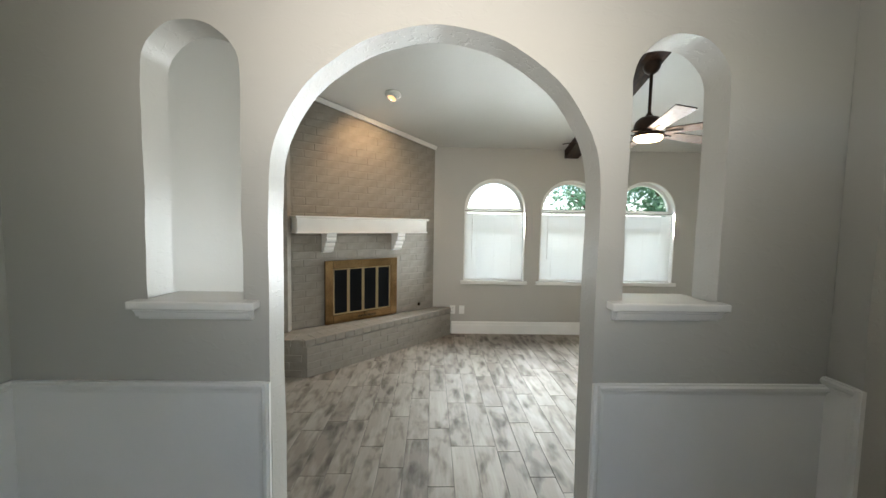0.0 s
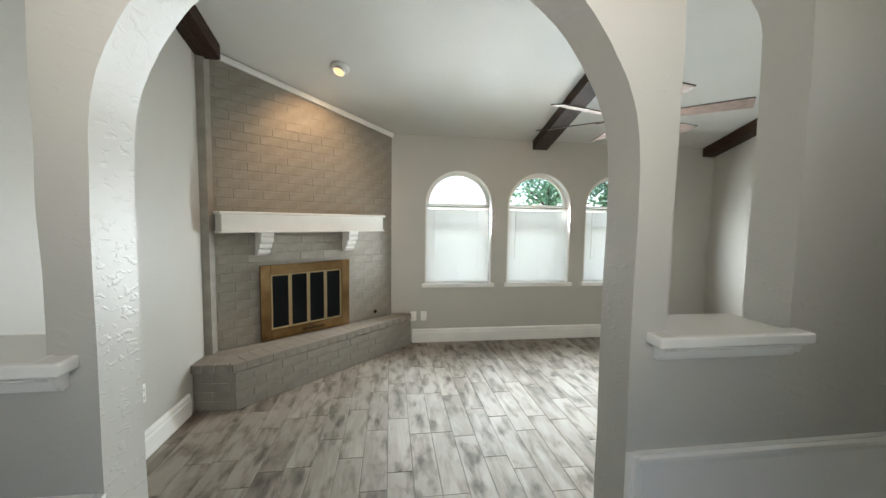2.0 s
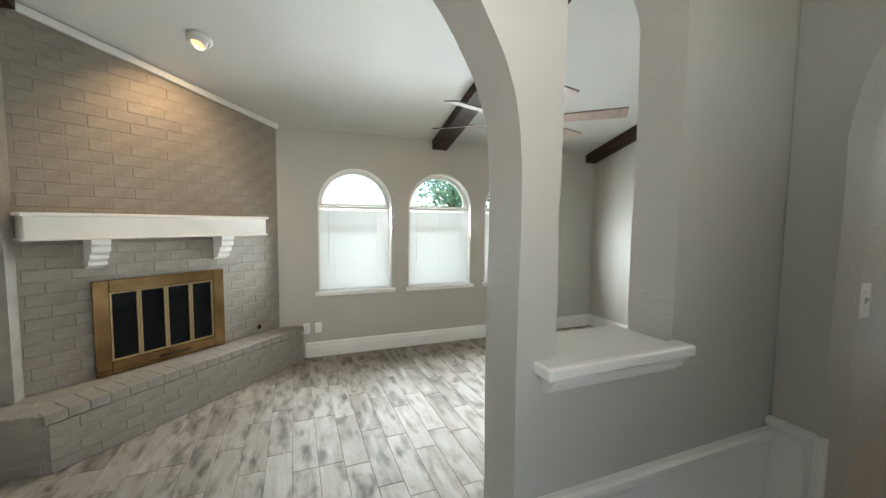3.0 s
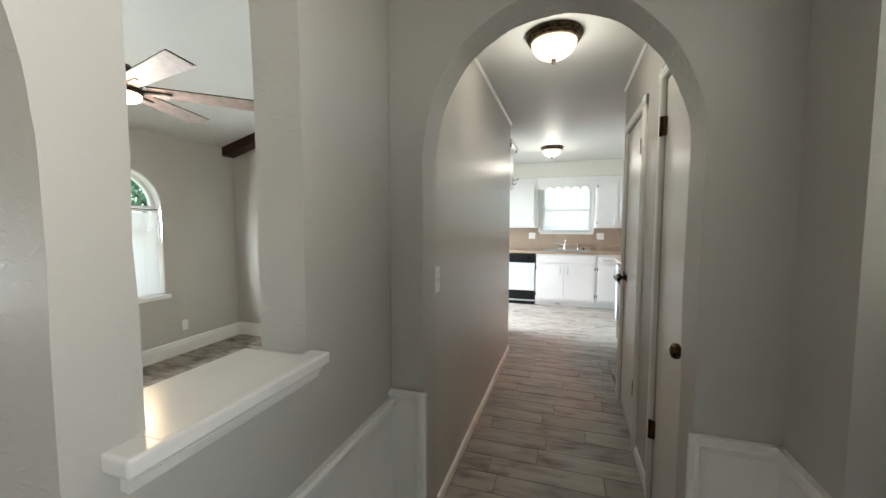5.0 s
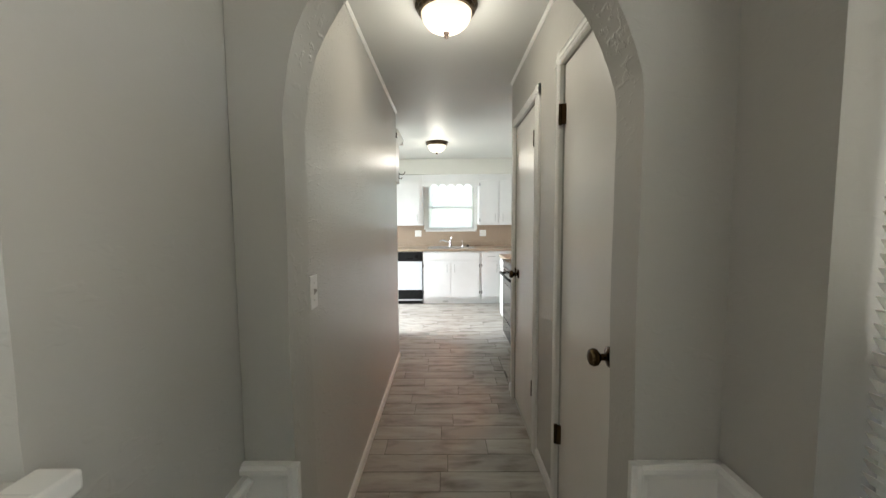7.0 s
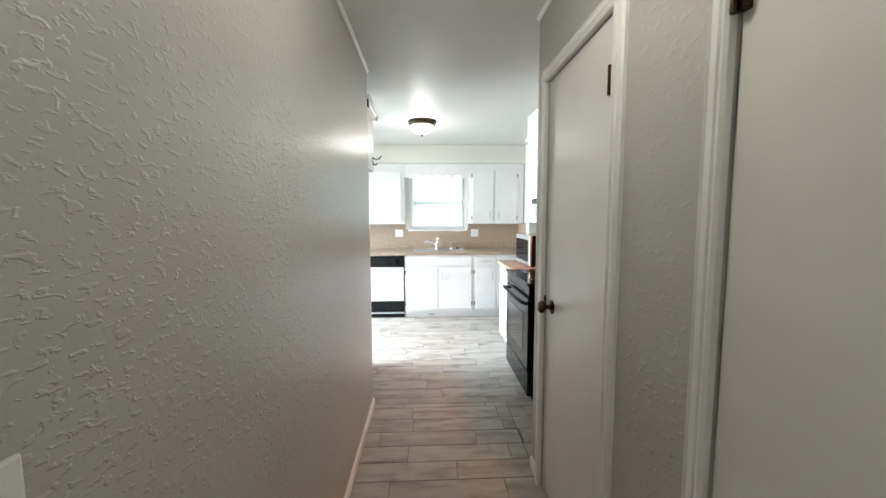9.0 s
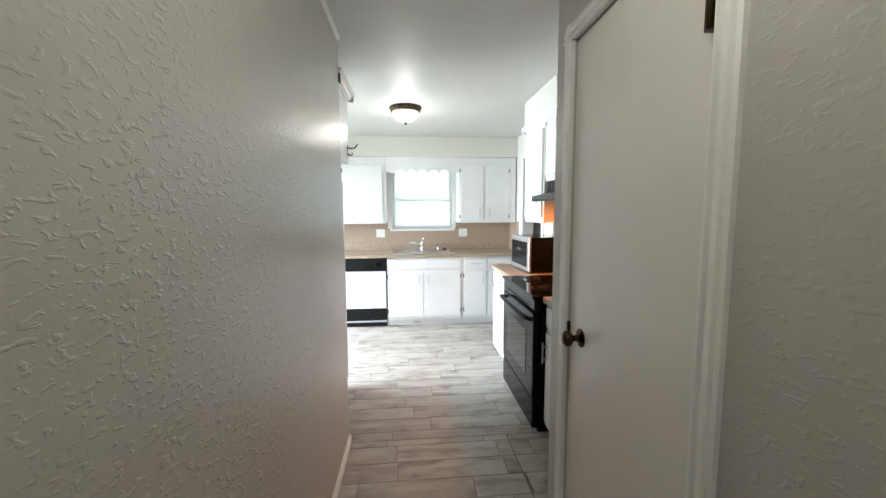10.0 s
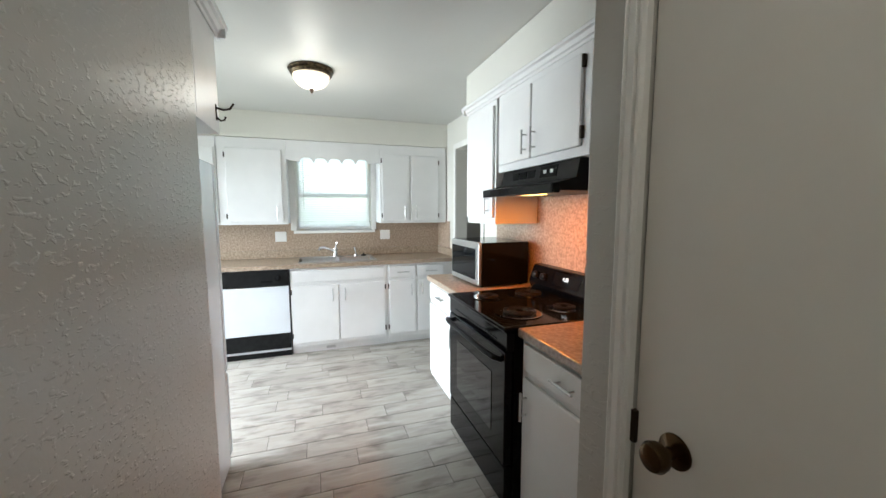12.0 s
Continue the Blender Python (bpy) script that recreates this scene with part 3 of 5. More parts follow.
def arch_ring(c, r_out, r_in, spring, base, rise_out, rise_in, y0, y1, steps=32):
    """A flat arched frame with straight legs."""
    own = bmesh.new()
    outer, inner = [], []
    for r, rise, lst, b in ((r_out, rise_out, outer, base), (r_in, rise_in, inner, base)):
        lst.append((c + r, b))
        for i in range(steps + 1):
            a = math.pi * i / steps
            lst.append((c + r * math.cos(a), spring + rise * math.sin(a)))
        lst.append((c - r, b))
    vs = [[[own.verts.new((u, y, v)) for u, v in lst] for lst in (outer, inner)] for y in (y0, y1)]
    n = len(outer)
    for i in range(n - 1):
        (fo, fi), (bo, bi) = vs
        own.faces.new((fo[i], fo[i + 1], fi[i + 1], fi[i]))
        own.faces.new((bo[i], bo[i + 1], bi[i + 1], bi[i]))
        own.faces.new((fo[i], fo[i + 1], bo[i + 1], bo[i]))
        own.faces.new((fi[i], fi[i + 1], bi[i + 1], bi[i]))
    for k in (0, n - 1):
        (fo, fi), (bo, bi) = vs
        own.faces.new((fo[k], fi[k], bi[k], bo[k]))
    return own


def slats_mesh(w, z0, z1, pitch, depth, tilt, thick=0.0012):
    own = bmesh.new()
    n = int((z1 - z0) / pitch)
    for i in range(n):
        z = z0 + pitch * (i + 0.5)
        dy, dz = depth / 2 * math.cos(tilt), depth / 2 * math.sin(tilt)
        vs = [own.verts.new(p) for p in ((-w, -dy, z - dz), (w, -dy, z - dz), (w, 0, z + 0.002), (-w, 0, z + 0.002), (w, dy, z + dz), (-w, dy, z + dz))]
        own.faces.new((vs[0], vs[1], vs[2], vs[3]))
        own.faces.new((vs[3], vs[2], vs[4], vs[5]))
    return own


def living_window(i, c):
    win = tagged(thing("window_%d" % (i + 1), (c, FY, 0.585), "white arched window with a shut mini blind below the arched pane", "window", "arched windows"), kind="structure")
    part("window_sill", box(-0.452, 0.452, -0.042, 0.09, -0.047, 0.001, 0.006, 2), TRIM, win)
    part("arch_lining", arch_ring(0, 0.4148, 0.402, 0.97, 0.001, 0.4098, 0.397, -0.004, 0.085), TRIM, win)
    part("window_frame", arch_ring(0, 0.402, 0.362, 0.97, 0.001, 0.397, 0.357, 0.085, 0.13), TRIM, win)
    part("sash_rail", box(-0.364, 0.364, 0.088, 0.125, 0.70, 0.74, 0.003), TRIM, win)
    part("transom", box(-0.364, 0.364, 0.086, 0.128, 0.955, 0.985, 0.003), TRIM, win)
    part("bottom_rail", box(-0.364, 0.364, 0.088, 0.125, 0.0, 0.05, 0.003), TRIM, win)
    bm = prism([(-0.362, 0.02), (0.362, 0.02)] + [(0.362 * math.cos(math.pi * k / 24), 0.97 + 0.357 * math.sin(math.pi * k / 24)) for k in range(25)], "y", 0.104, 0.108)
    pane = part("pane", bm, PANE, win)
    pane.visible_shadow = False
    return win


def living_blind(c):
    b = thing("mini_blind", (c, FY + 0.05, 0.585), "white aluminium mini blind, lowered and shut", "blind", "mini blinds")
    part("headrail", box(-0.398, 0.398, -0.014, 0.014, 0.925, 0.95, 0.003), PLATE, b)
    part("valance_line", box(-0.399, 0.399, -0.017, -0.0145, 0.944, 0.951), OLD_BRASS, b, "thin brownish top edge")
    part("slats", slats_mesh(0.394, 0.03, 0.925, 0.0205, 0.025, radians(74)), SHUT_SLATS, b)
    part("bottom_rail", box(-0.394, 0.394, -0.012, 0.012, 0.008, 0.024, 0.003), PLATE, b)
    part("wand", tube([(-0.30, -0.02, 0.93), (-0.302, -0.022, 0.30)], 0.0035, 6), PLATE, b, "thin grey tilt wand")
    for x in (-0.24, 0.0, 0.24):
        part("ladder_cord", tube([(x, -0.0135, 0.02), (x, -0.0135, 0.93)], 0.0009, 4), PLATE, b)
    return b


for i, c in enumerate(WIN):
    living_window(i, c)
    living_blind(c)

# ---- fireplace ----
F0, F1 = Vector((LX, 4.03, 0)), Vector((0.40, FY, 0))
FA = math.degrees(math.atan2(F1.y - F0.y, F1.x - F0.x))
FL = (F1 - F0).length
fire = thing("fireplace", (F0.x, F0.y, LOW), "taupe painted brick corner fireplace with a brass-framed firebox", "fireplace", turn=FA)
COURSE, BL, JOINT = 0.0812, 0.243, 0.005


def local_top(s):
    y = F0.y + math.sin(radians(FA)) * s
    return vault(y) - LOW


own = bmesh.new()
prism([(0.0, 0.0), (FL, 0.0), (FL, local_top(FL) + 0.02), (0.0, local_top(0) + 0.02)], "y", -0.0, 0.08, own)
part("brick_backing", own, MORTAR, fire)
# firebox frame in the wall's own measure
FB0, FB1, FBZ0, FBZ1 = 0.41, 1.33, 0.372, 1.075
rnd = random.Random(7)
brick_cache = {}


def brick_mesh(w, h, d):
    key = (round(w, 3), round(h, 3))
    if key not in brick_cache:
        bm = box(0, w, -d, 0.004, 0, h, 0.004, 1)
        me = bpy.data.meshes.new("brick")
        bm.to_mesh(me)
        bm.free()
        me.materials.append(BRICK)
        brick_cache[key] = me
    return brick_cache[key]


def lay_brick(parent, x, y, z, w, h, d, turn=0.0):
    ob = new("brick", brick_mesh(w, h, d))
    ob.parent = parent
    ob.matrix_local = pose(x, y, z, 0, 0, turn)


# ---- mantel ----
mantel = thing("mantel_shelf", (F0.x, F0.y, LOW), "white painted box mantel on two scrolled corbels", "mantel", turn=FA)
M0, M1, MZ = 0.075, 1.69, 1.39
part("shelf", box(M0, M1, -0.17, 0.0, MZ, MZ + 0.14, 0.004), TRIM, mantel)
part("top_moulding", box(M0 - 0.02, M1 + 0.02, -0.195, 0.0, MZ + 0.14, MZ + 0.166, 0.008, 3), TRIM, mantel)
part("bottom_moulding", box(M0 - 0.012, M1 + 0.012, -0.183, 0.0, MZ - 0.012, MZ + 0.003, 0.005, 2), TRIM, mantel)


def corbel(x):
    out = [(0.0, 0.0), (-0.145, 0.0), (-0.145, -0.035)]
    for cy, cz, r in ((-0.11, -0.07, 0.030), (-0.078, -0.125, 0.026), (-0.05, -0.172, 0.022)):
        out += [(cy - r * math.cos(radians(a)), cz - r * math.sin(radians(a))) for a in range(-60, 100, 20)]
    out += [(-0.02, -0.21), (0.0, -0.215)]
    return prism([(u, v + MZ - 0.012) for u, v in out], "x", x - 0.055, x + 0.055, bevel=0.003)


for x in (0.445, 1.33):
    part("corbel", corbel(x), TRIM, mantel, "white scrolled corbel")

# ---- firebox doors ----
box_doors = thing("fireplace_screen", (F0.x, F0.y, LOW), "polished brass fireplace frame with four smoked glass doors, shut", "fireplace doors", turn=FA)
fr = 0.092
yo, yi = -0.055, -0.022
for a in (FB0, FB1 - fr):
    part("side_frame", box(a, a + fr, yo, -0.02, FBZ0, FBZ1, 0.004, 1), BRASS, box_doors)
part("top_frame", box(FB0 + fr, FB1 - fr, yo, -0.02, FBZ1 - fr, FBZ1, 0.004, 1), BRASS, box_doors)
own = box(FB0 + fr, FB1 - fr, yo, -0.02, FBZ0, FBZ0 + 0.095, 0.004, 1)
part("bottom_frame", own, BRASS, box_doors)
for k in range(13):
    part("vent_slot", box(0.80 + k * 0.018, 0.809 + k * 0.018, yo - 0.002, yo + 0.004, FBZ0 + 0.035, FBZ0 + 0.058), BLACK_MATTE, box_doors)
part("damper_knob", lathe([(0.010, 0), (0.012, -0.012), (0.006, -0.018)], (0.885, yo, FBZ0 + 0.075), "y", 14), BRASS, box_doors)
dx0, dx1, dz0, dz1 = FB0 + fr, FB1 - fr, FBZ0 + 0.095, FBZ1 - fr
dw = (dx1 - dx0) / 4
for k in range(4):
    a, b = dx0 + k * dw, dx0 + (k + 1) * dw
    door = part("glass_door", box(a + 0.010, b - 0.010, yi - 0.012, yi - 0.006, dz0 + 0.012, dz1 - 0.012), BLACK_GLASS, box_doors, "smoked black glass")
    own = box(a + 0.001, a + 0.016, yi - 0.022, yi - 0.002, dz0, dz1, 0.003, 1)
    box(b - 0.016, b - 0.001, yi - 0.022, yi - 0.002, dz0, dz1, 0.003, 1, own)
    box(a + 0.016, b - 0.016, yi - 0.022, yi - 0.002, dz1 - 0.014, dz1, 0.003, 1, own)
    box(a + 0.016, b - 0.016, yi - 0.022, yi - 0.002, dz0, dz0 + 0.014, 0.003, 1, own)
    part("door_frame", own, PALE_BRASS, box_doors)

# ---- hearth ----
HT = 0.37
hearth = thing("hearth", (0, 0, LOW), "raised taupe painted brick hearth across the corner", "hearth")
HA, HB, HC = Vector((LX, 3.745)), Vector((-0.82, 3.725)), Vector((0.637, 5.182))
body = [(LX, 3.761), (-0.799, 3.737), (0.625, 5.165), (0.625, FY), (0.39, FY), (LX, 4.04)]
part("hearth_core", prism(body, "z", 0.0, HT - 0.07), MORTAR, hearth)
slab = [(LX, 3.745), (-0.828, 3.722), (0.640, 5.19), (0.640, FY - 0.002), (0.405, FY - 0.004), (LX, 4.025)]
part("cap", prism(slab, "z", HT - 0.068, HT - 0.006), MORTAR, hearth)

outlet_round = thing("gas_key", (F0.x, F0.y, LOW), "small round gas key plate on the brick", "gas key", turn=FA)
part("plate", lathe([(0.022, -0.02), (0.020, -0.026), (0.008, -0.027), (0.008, -0.022)], (1.695, 0, 0.44), "y", 16), OLD_BRASS, outlet_round)


def wall_plate(name, at, turn, label, cat, holes):
    """A small cover plate; it faces -y before the turn."""
    ob = thing(name, at, label, cat, turn=turn)
    part("plate", box(-0.036, 0.036, -0.006, 0.0, -0.058, 0.058, 0.003, 2), PLATE, ob)
    for z in holes:
        part("socket", box(-0.017, 0.017, -0.0075, -0.005, z - 0.014, z + 0.014, 0.004, 2), PLATE, ob)
        for x in (-0.007, 0.007):
            part("slot", box(x - 0.0015, x + 0.0015, -0.0082, -0.007, z - 0.005, z + 0.006), BLACK_MATTE, ob)
    return ob


wall_plate("wall_outlet", (0.672, FY, 0.18), 0, "white duplex wall outlet", "outlet", (-0.024, 0.024))
wall_plate("blank_plate", (0.797, FY, 0.18), 0, "white blank wall plate", "wall plate", ())
wall_plate("wall_outlet", (LX, 3.17, 0.26), 90, "white duplex wall outlet", "outlet", (-0.024, 0.024))
wall_plate("wall_outlet", (3.9, FY, 0.18), 0, "white duplex wall outlet", "outlet", (-0.024, 0.024))

structure("brick_edge_board", prism([(LX + 0.001, 3.955), (LX + 0.055, 3.975), (LX + 0.055, 4.07), (LX + 0.001, 4.03)], "z", LOW + HT, vault(4.0) - 0.01), BRICK, "taupe painted board beside the brick", "trim")
nrm = Vector((math.sin(radians(FA)), -math.cos(radians(FA)), 0))
up = Vector((0, 0, 1))
path = [((p.x, p.y, vault(p.y) - 0.002), nrm, up) for p in (F0 + (F1 - F0) * 0.02, F1)]
structure("brick_crown", sweep([(0.012, 0), (0.046, 0), (0.046, -0.012), (0.036, -0.026), (0.030, -0.042), (0.012, -0.046)], path), TRIM, "white crown moulding over the brick", "trim")

# ---- beams ----


def beam(x0, x1, drop, name="ceiling_beam"):
    y0, y1 = AY1 + 0.001, FY - 0.001
    own = prism([(y0, vault(y0) - drop), (y1, vault(y1) - drop), (y1, vault(y1) - 0.002), (y0, vault(y0) - 0.002)], "x", x0, x1, bevel=0.004)
    return tagged(part(name, own, DARK_WOOD), "dark-stained wooden ceiling beam", "beam", "ceiling beams", "structure")


beam(2.135, 2.325, 0.115)
beam(4.50, RX - 0.001, 0.115)
y0, y1 = AY1 + 0.001, 4.0
tagged(part("ceiling_beam", prism([(y0, vault(y0) - 0.115), (y1, vault(y1) - 0.115), (y1, vault(y1) - 0.002), (y0, vault(y0) - 0.002)], "x", LX + 0.001, LX + 0.17), DARK_WOOD),
       "dark-stained wooden ceiling beam beside the brick", "beam", "ceiling beams", "structure")

# ---- recessed spot ----
spot = thing("recessed_spot", (-0.047, 4.164, vault(4.164)), "white gimbal ceiling spot with a warm lamp, lit", "ceiling spot")
spot.matrix_world = pose(-0.047, 4.164, vault(4.164), 0, 0, 0) @ pose(0, 0, 0, -math.degrees(math.atan(SLOPE)), 0, 0)
part("trim_ring", lathe([(0.082, 0.0), (0.082, -0.008), (0.070, -0.022), (0.060, -0.026), (0.056, -0.010)], steps=32), TRIM, spot, smooth=True)
lean = pose(0, 0, -0.012, -6, 17, 0)
own = lathe([(0.050, 0.02), (0.054, 0.0), (0.053, -0.034), (0.049, -0.040), (0.044, -0.038), (0.043, -0.022)], steps=32)
own.transform(lean)
eye_ball = part("eyeball", own, TRIM, spot, "white swivelling lamp housing", True)
own = lathe([(0.043, -0.020), (0.042, -0.030), (0.02, -0.033)], steps=24)
own.transform(lean)
part("lamp_face", own, SPOT_GLOW, eye_ball, "warm lit lamp face")

d = bpy.data.lights.new("spot_beam", "SPOT")
d.energy, d.color, d.spot_size, d.spot_blend, d.shadow_soft_size = 13, (1.0, 0.62, 0.32), radians(110), 0.8, 0.04
ob = new("spot_beam", d)
ob.matrix_world = look((-0.06, 4.17, vault(4.17) - 0.06), (-0.42, 4.68, 1.75))

# ---- ceiling fan ----
FANX, FANY = 2.25, 3.48
fan = thing("ceiling_fan", (FANX, FANY, 0), "dark bronze ceiling fan with grey-brown blades and lit lamp", "ceiling fan")
top = vault(FANY) - 0.112
part("canopy", lathe([(0.0, top + 0.03), (0.070, top + 0.03), (0.070, top - 0.02), (0.055, top - 0.055), (0.03, top - 0.075), (0.016, top - 0.08)], steps=32), BRONZE, fan, smooth=True)
part("downrod", lathe([(0.0135, top - 0.07), (0.0135, 2.315)], steps=14), BRONZE, fan, smooth=True)
part("motor", lathe([(0.02, 2.34), (0.03, 2.315), (0.075, 2.30), (0.105, 2.27), (0.118, 2.23), (0.118, 2.19), (0.10, 2.178)], steps=36), BRONZE, fan, smooth=True)
part("flywheel", lathe([(0.095, 2.19), (0.10, 2.186), (0.10, 2.165), (0.09, 2.16)], steps=36), BRONZE, fan, smooth=True)
part("lamp_collar", lathe([(0.112, 2.165), (0.122, 2.158), (0.122, 2.140), (0.114, 2.138)], steps=36), BRONZE, fan, smooth=True)
part("lamp_lens", lathe([(0.113, 2.139), (0.112, 2.118), (0.095, 2.104), (0.05, 2.098), (0.01, 2.097)], steps=36), FAN_GLOW, fan, "round lit opal lens", True)
BLADES, PHASE = 6, 17.4
for k in range(BLADES):
    a = PHASE + 360 / BLADES * k
    turn = pose(0, 0, 2.172, 0, 0, a) @ pose(0, 0, 0, -13, 0, 0)
    own = prism([(0.14, -0.052), (0.745, -0.070), (0.75, -0.062), (0.75, 0.062), (0.745, 0.070), (0.14, 0.052)], "z", -0.004, 0.004)
    own.transform(turn)
    bl = part("blade", own, BLADE, fan, "grey-brown wooden blade with a dark edge")
    bl.data.materials.append(BRONZE)
    for f in bl.data.polygons:
        f.material_index = 1 if abs(f.normal.z) < 0.6 else 0
    own = prism([(0.09, -0.014), (0.17, -0.012), (0.26, -0.008), (0.265, 0.0), (0.26, 0.008), (0.17, 0.012), (0.09, 0.014)], "z", -0.011, -0.004)
    own.transform(turn)
    part("blade_iron", own, BRONZE, bl)
bulb("fan_bulb", (FANX, FANY, 2.06), 4, (1.0, 0.73, 0.45), 0.08)

# ---- hall and kitchen ceiling lamps ----


def dome_lamp(x, y, label):
    ob = thing("ceiling_lamp", (x, y, CEIL), label, "ceiling lamp", "dome ceiling lamps")
    part("pan", lathe([(0.150, 0.0), (0.152, -0.012), (0.146, -0.020), (0.140, -0.022), (0.142, -0.032), (0.134, -0.044), (0.118, -0.046)], steps=48), ANTIQUE, ob, "antique bronze ribbed rim", True)
    prof = [(0.122 * math.cos(radians(a)), -0.045 - 0.088 * math.sin(radians(a))) for a in range(0, 91, 9)]
    prof[-1] = (0.006, prof[-1][1])
    part("bowl", lathe(prof, steps=48), LAMP_GLASS, ob, "frosted alabaster glass bowl, lit", True).visible_shadow = False
    part("finial", lathe([(0.014, -0.131), (0.017, -0.138), (0.010, -0.143), (0.013, -0.150), (0.006, -0.160), (0.002, -0.164)], steps=16), BRONZE, ob, smooth=True)
    return ob


dome_lamp(2.93, 1.063, "bronze flush dome lamp with a frosted glass bowl, lit")
dome_lamp(6.1, 1.18, "bronze flush dome lamp with a frosted glass bowl, lit")


def light_switch(at, turn, label):
    ob = thing("light_switch", at, label, "light switch", turn=turn)
    part("plate", box(-0.036, 0.036, -0.006, 0.0, -0.060, 0.060, 0.004, 2), PLATE, ob)
    part("toggle", prism([(-0.020, 0.008), (-0.006, 0.012), (-0.006, -0.012)], "x", -0.005, 0.005), PLATE, ob)
    for z in (-0.030, 0.030):
        part("screw", lathe([(0.003, -0.0055), (0.003, -0.0068)], (0, 0, z), "y", 8), STEEL, ob)
    return ob


light_switch((2.35, HN, 1.12), 0, "white toggle light switch on the textured hall wall")

# ---- front window and its wooden blind ----
front = tagged(thing("window_4", (1.27, 0.27, 0.5), "arched front window behind a cream slatted blind", "window"), kind="structure")
part("window_frame", arch_ring(0, 0.399, 0.355, 1.30, 0.001, 0.299, 0.255, 0.0, 0.05), TRIM, front)
part("sash_rail", box(-0.357, 0.357, 0.004, 0.046, 0.60, 0.665, 0.003), TRIM, front)
part("mullion", box(-0.02, 0.02, 0.004, 0.046, 0.0, 0.60, 0.003), TRIM, front)
part("window_sill", box(-0.399, 0.399, 0.0, 0.17, -0.03, 0.0005, 0.004), TRIM, front)
blind = thing("slatted_blind", (1.27, 0.352, 0.5), "cream slatted blind, half open, with a grey tilt wand", "blind")
part("headrail", box(-0.392, 0.392, -0.028, 0.028, 1.245, 1.295, 0.004), PLATE, blind)
part("rail_edge", box(-0.393, 0.393, 0.0285, 0.031, 1.268, 1.276), OLD_BRASS, blind, "thin brown line along the headrail")
own = bmesh.new()
box(-0.388, 0.388, -0.0145, 0.0145, -0.0010, 0.0010, 0.0008, 1, own)
slat_me = None
for k in range(51):
    z = 0.045 + 0.0235 * k
    if slat_me is None:
        first = part("slat", own, FAUX_SLATS, blind)
        slat_me = first.data
        ob = first
    else:
        ob = new("slat", slat_me)
        ob.parent = blind
    ob.matrix_local = pose(0, 0, z, 56, 0, 0)
part("bottom_rail", box(-0.388, 0.388, -0.024, 0.024, 0.008, 0.026, 0.004), FAUX_SLATS, blind)
for x in (-0.28, 0.28):
    for y in (-0.026, 0.026):
        part("ladder_cord", tube([(x, y, 0.02), (x, y, 1.25)], 0.001, 4), PLATE, blind)
part("wand", tube([(0.245, 0.04, 1.24), (0.245, 0.05, 0.72)], 0.0055, 8), PLATE, blind, "grey tilt wand")

# ---- kitchen cabinets ----


def bar_pull(parent, at, length, upright, out):
    """A steel bar handle on two posts; out is the way it stands off."""
    o = Vector(out)
    d = Vector((0, 0, 1)) if upright else Vector((o.y, -o.x, 0))
    c = Vector(at) + o * 0.030
    own = tube([c - d * length / 2, c + d * length / 2], 0.0055, 10)
    for s in (-1, 1):
        q = Vector(at) + d * s * length * 0.30
        tube([q, q + o * 0.030], 0.004, 8, own)
    return part("handle", own, STEEL, parent, "brushed steel bar handle", True)


def black_hinge(parent, at, size=(0.012, 0.012, 0.05)):
    x, y, z = at
    return part("hinge", box(x - size[0] / 2, x + size[0] / 2, y - size[1] / 2, y + size[1] / 2, z - size[2] / 2, z + size[2] / 2, 0.002, 1), BRONZE, parent, "black surface hinge")


EX = 7.107  # face of the east base run


def east_base(y0, y1, label, doors, drawers, hinges):
    """A base unit against the east wall: doors and drawers are (y0, y1, handle y)."""
    ob = thing("base_cabinet", (0, 0, 0), label, "cabinet", "base cabinets")
    part("carcass", box(EX + 0.02, KE - 0.03, y0, y1, 0.085, 0.872), CABINET, ob)
    part("face_frame", box(EX, EX + 0.02, y0, y1, 0.085, 0.872, 0.0015), CABINET, ob)
    part("toe_kick", box(EX + 0.055, EX + 0.07, y0, y1, 0.002, 0.085), CABINET, ob)
    for a, b, h in doors:
        door = part("door", box(EX - 0.019, EX - 0.001, a, b, 0.125, 0.70, 0.004, 2), CABINET, ob)
        bar_pull(door, (EX - 0.019, h, 0.60), 0.13, True, (-1, 0, 0))
    for a, b, h in drawers:
        dr = part("drawer_front", box(EX - 0.019, EX - 0.001, a, b, 0.735, 0.85, 0.004, 2), CABINET, ob)
        if h is not None:
            bar_pull(dr, (EX - 0.019, h, 0.79), 0.13, False, (-1, 0, 0))
    for y in hinges:
        for z in (0.20, 0.64):
            black_hinge(ob, (EX - 0.008, y, z))
    return ob


sink_base = east_base(0.49, 1.445, "white sink base cabinet with two doors under a long false front", [(0.995, 1.43, 1.05), (0.525, 0.985, 0.93)], [(0.525, 1.43, None)], [1.437, 0.518])
part("toe_register", box(EX + 0.050, EX + 0.0545, 1.035, 1.125, 0.022, 0.05, 0.001, 1), STEEL, sink_base, "grey register grille in the toe kick")
east_base(-0.245, 0.488, "white base cabinet with two drawers above two doors", [(0.19, 0.475, 0.24), (-0.13, 0.17, 0.12)], [(0.19, 0.475, 0.33), (-0.13, 0.17, 0.02)], [0.482])
east_base(2.065, 2.60, "white base cabinet beside the dishwasher", [(2.09, 2.58, 2.14)], [(2.09, 2.58, 2.33)], [])

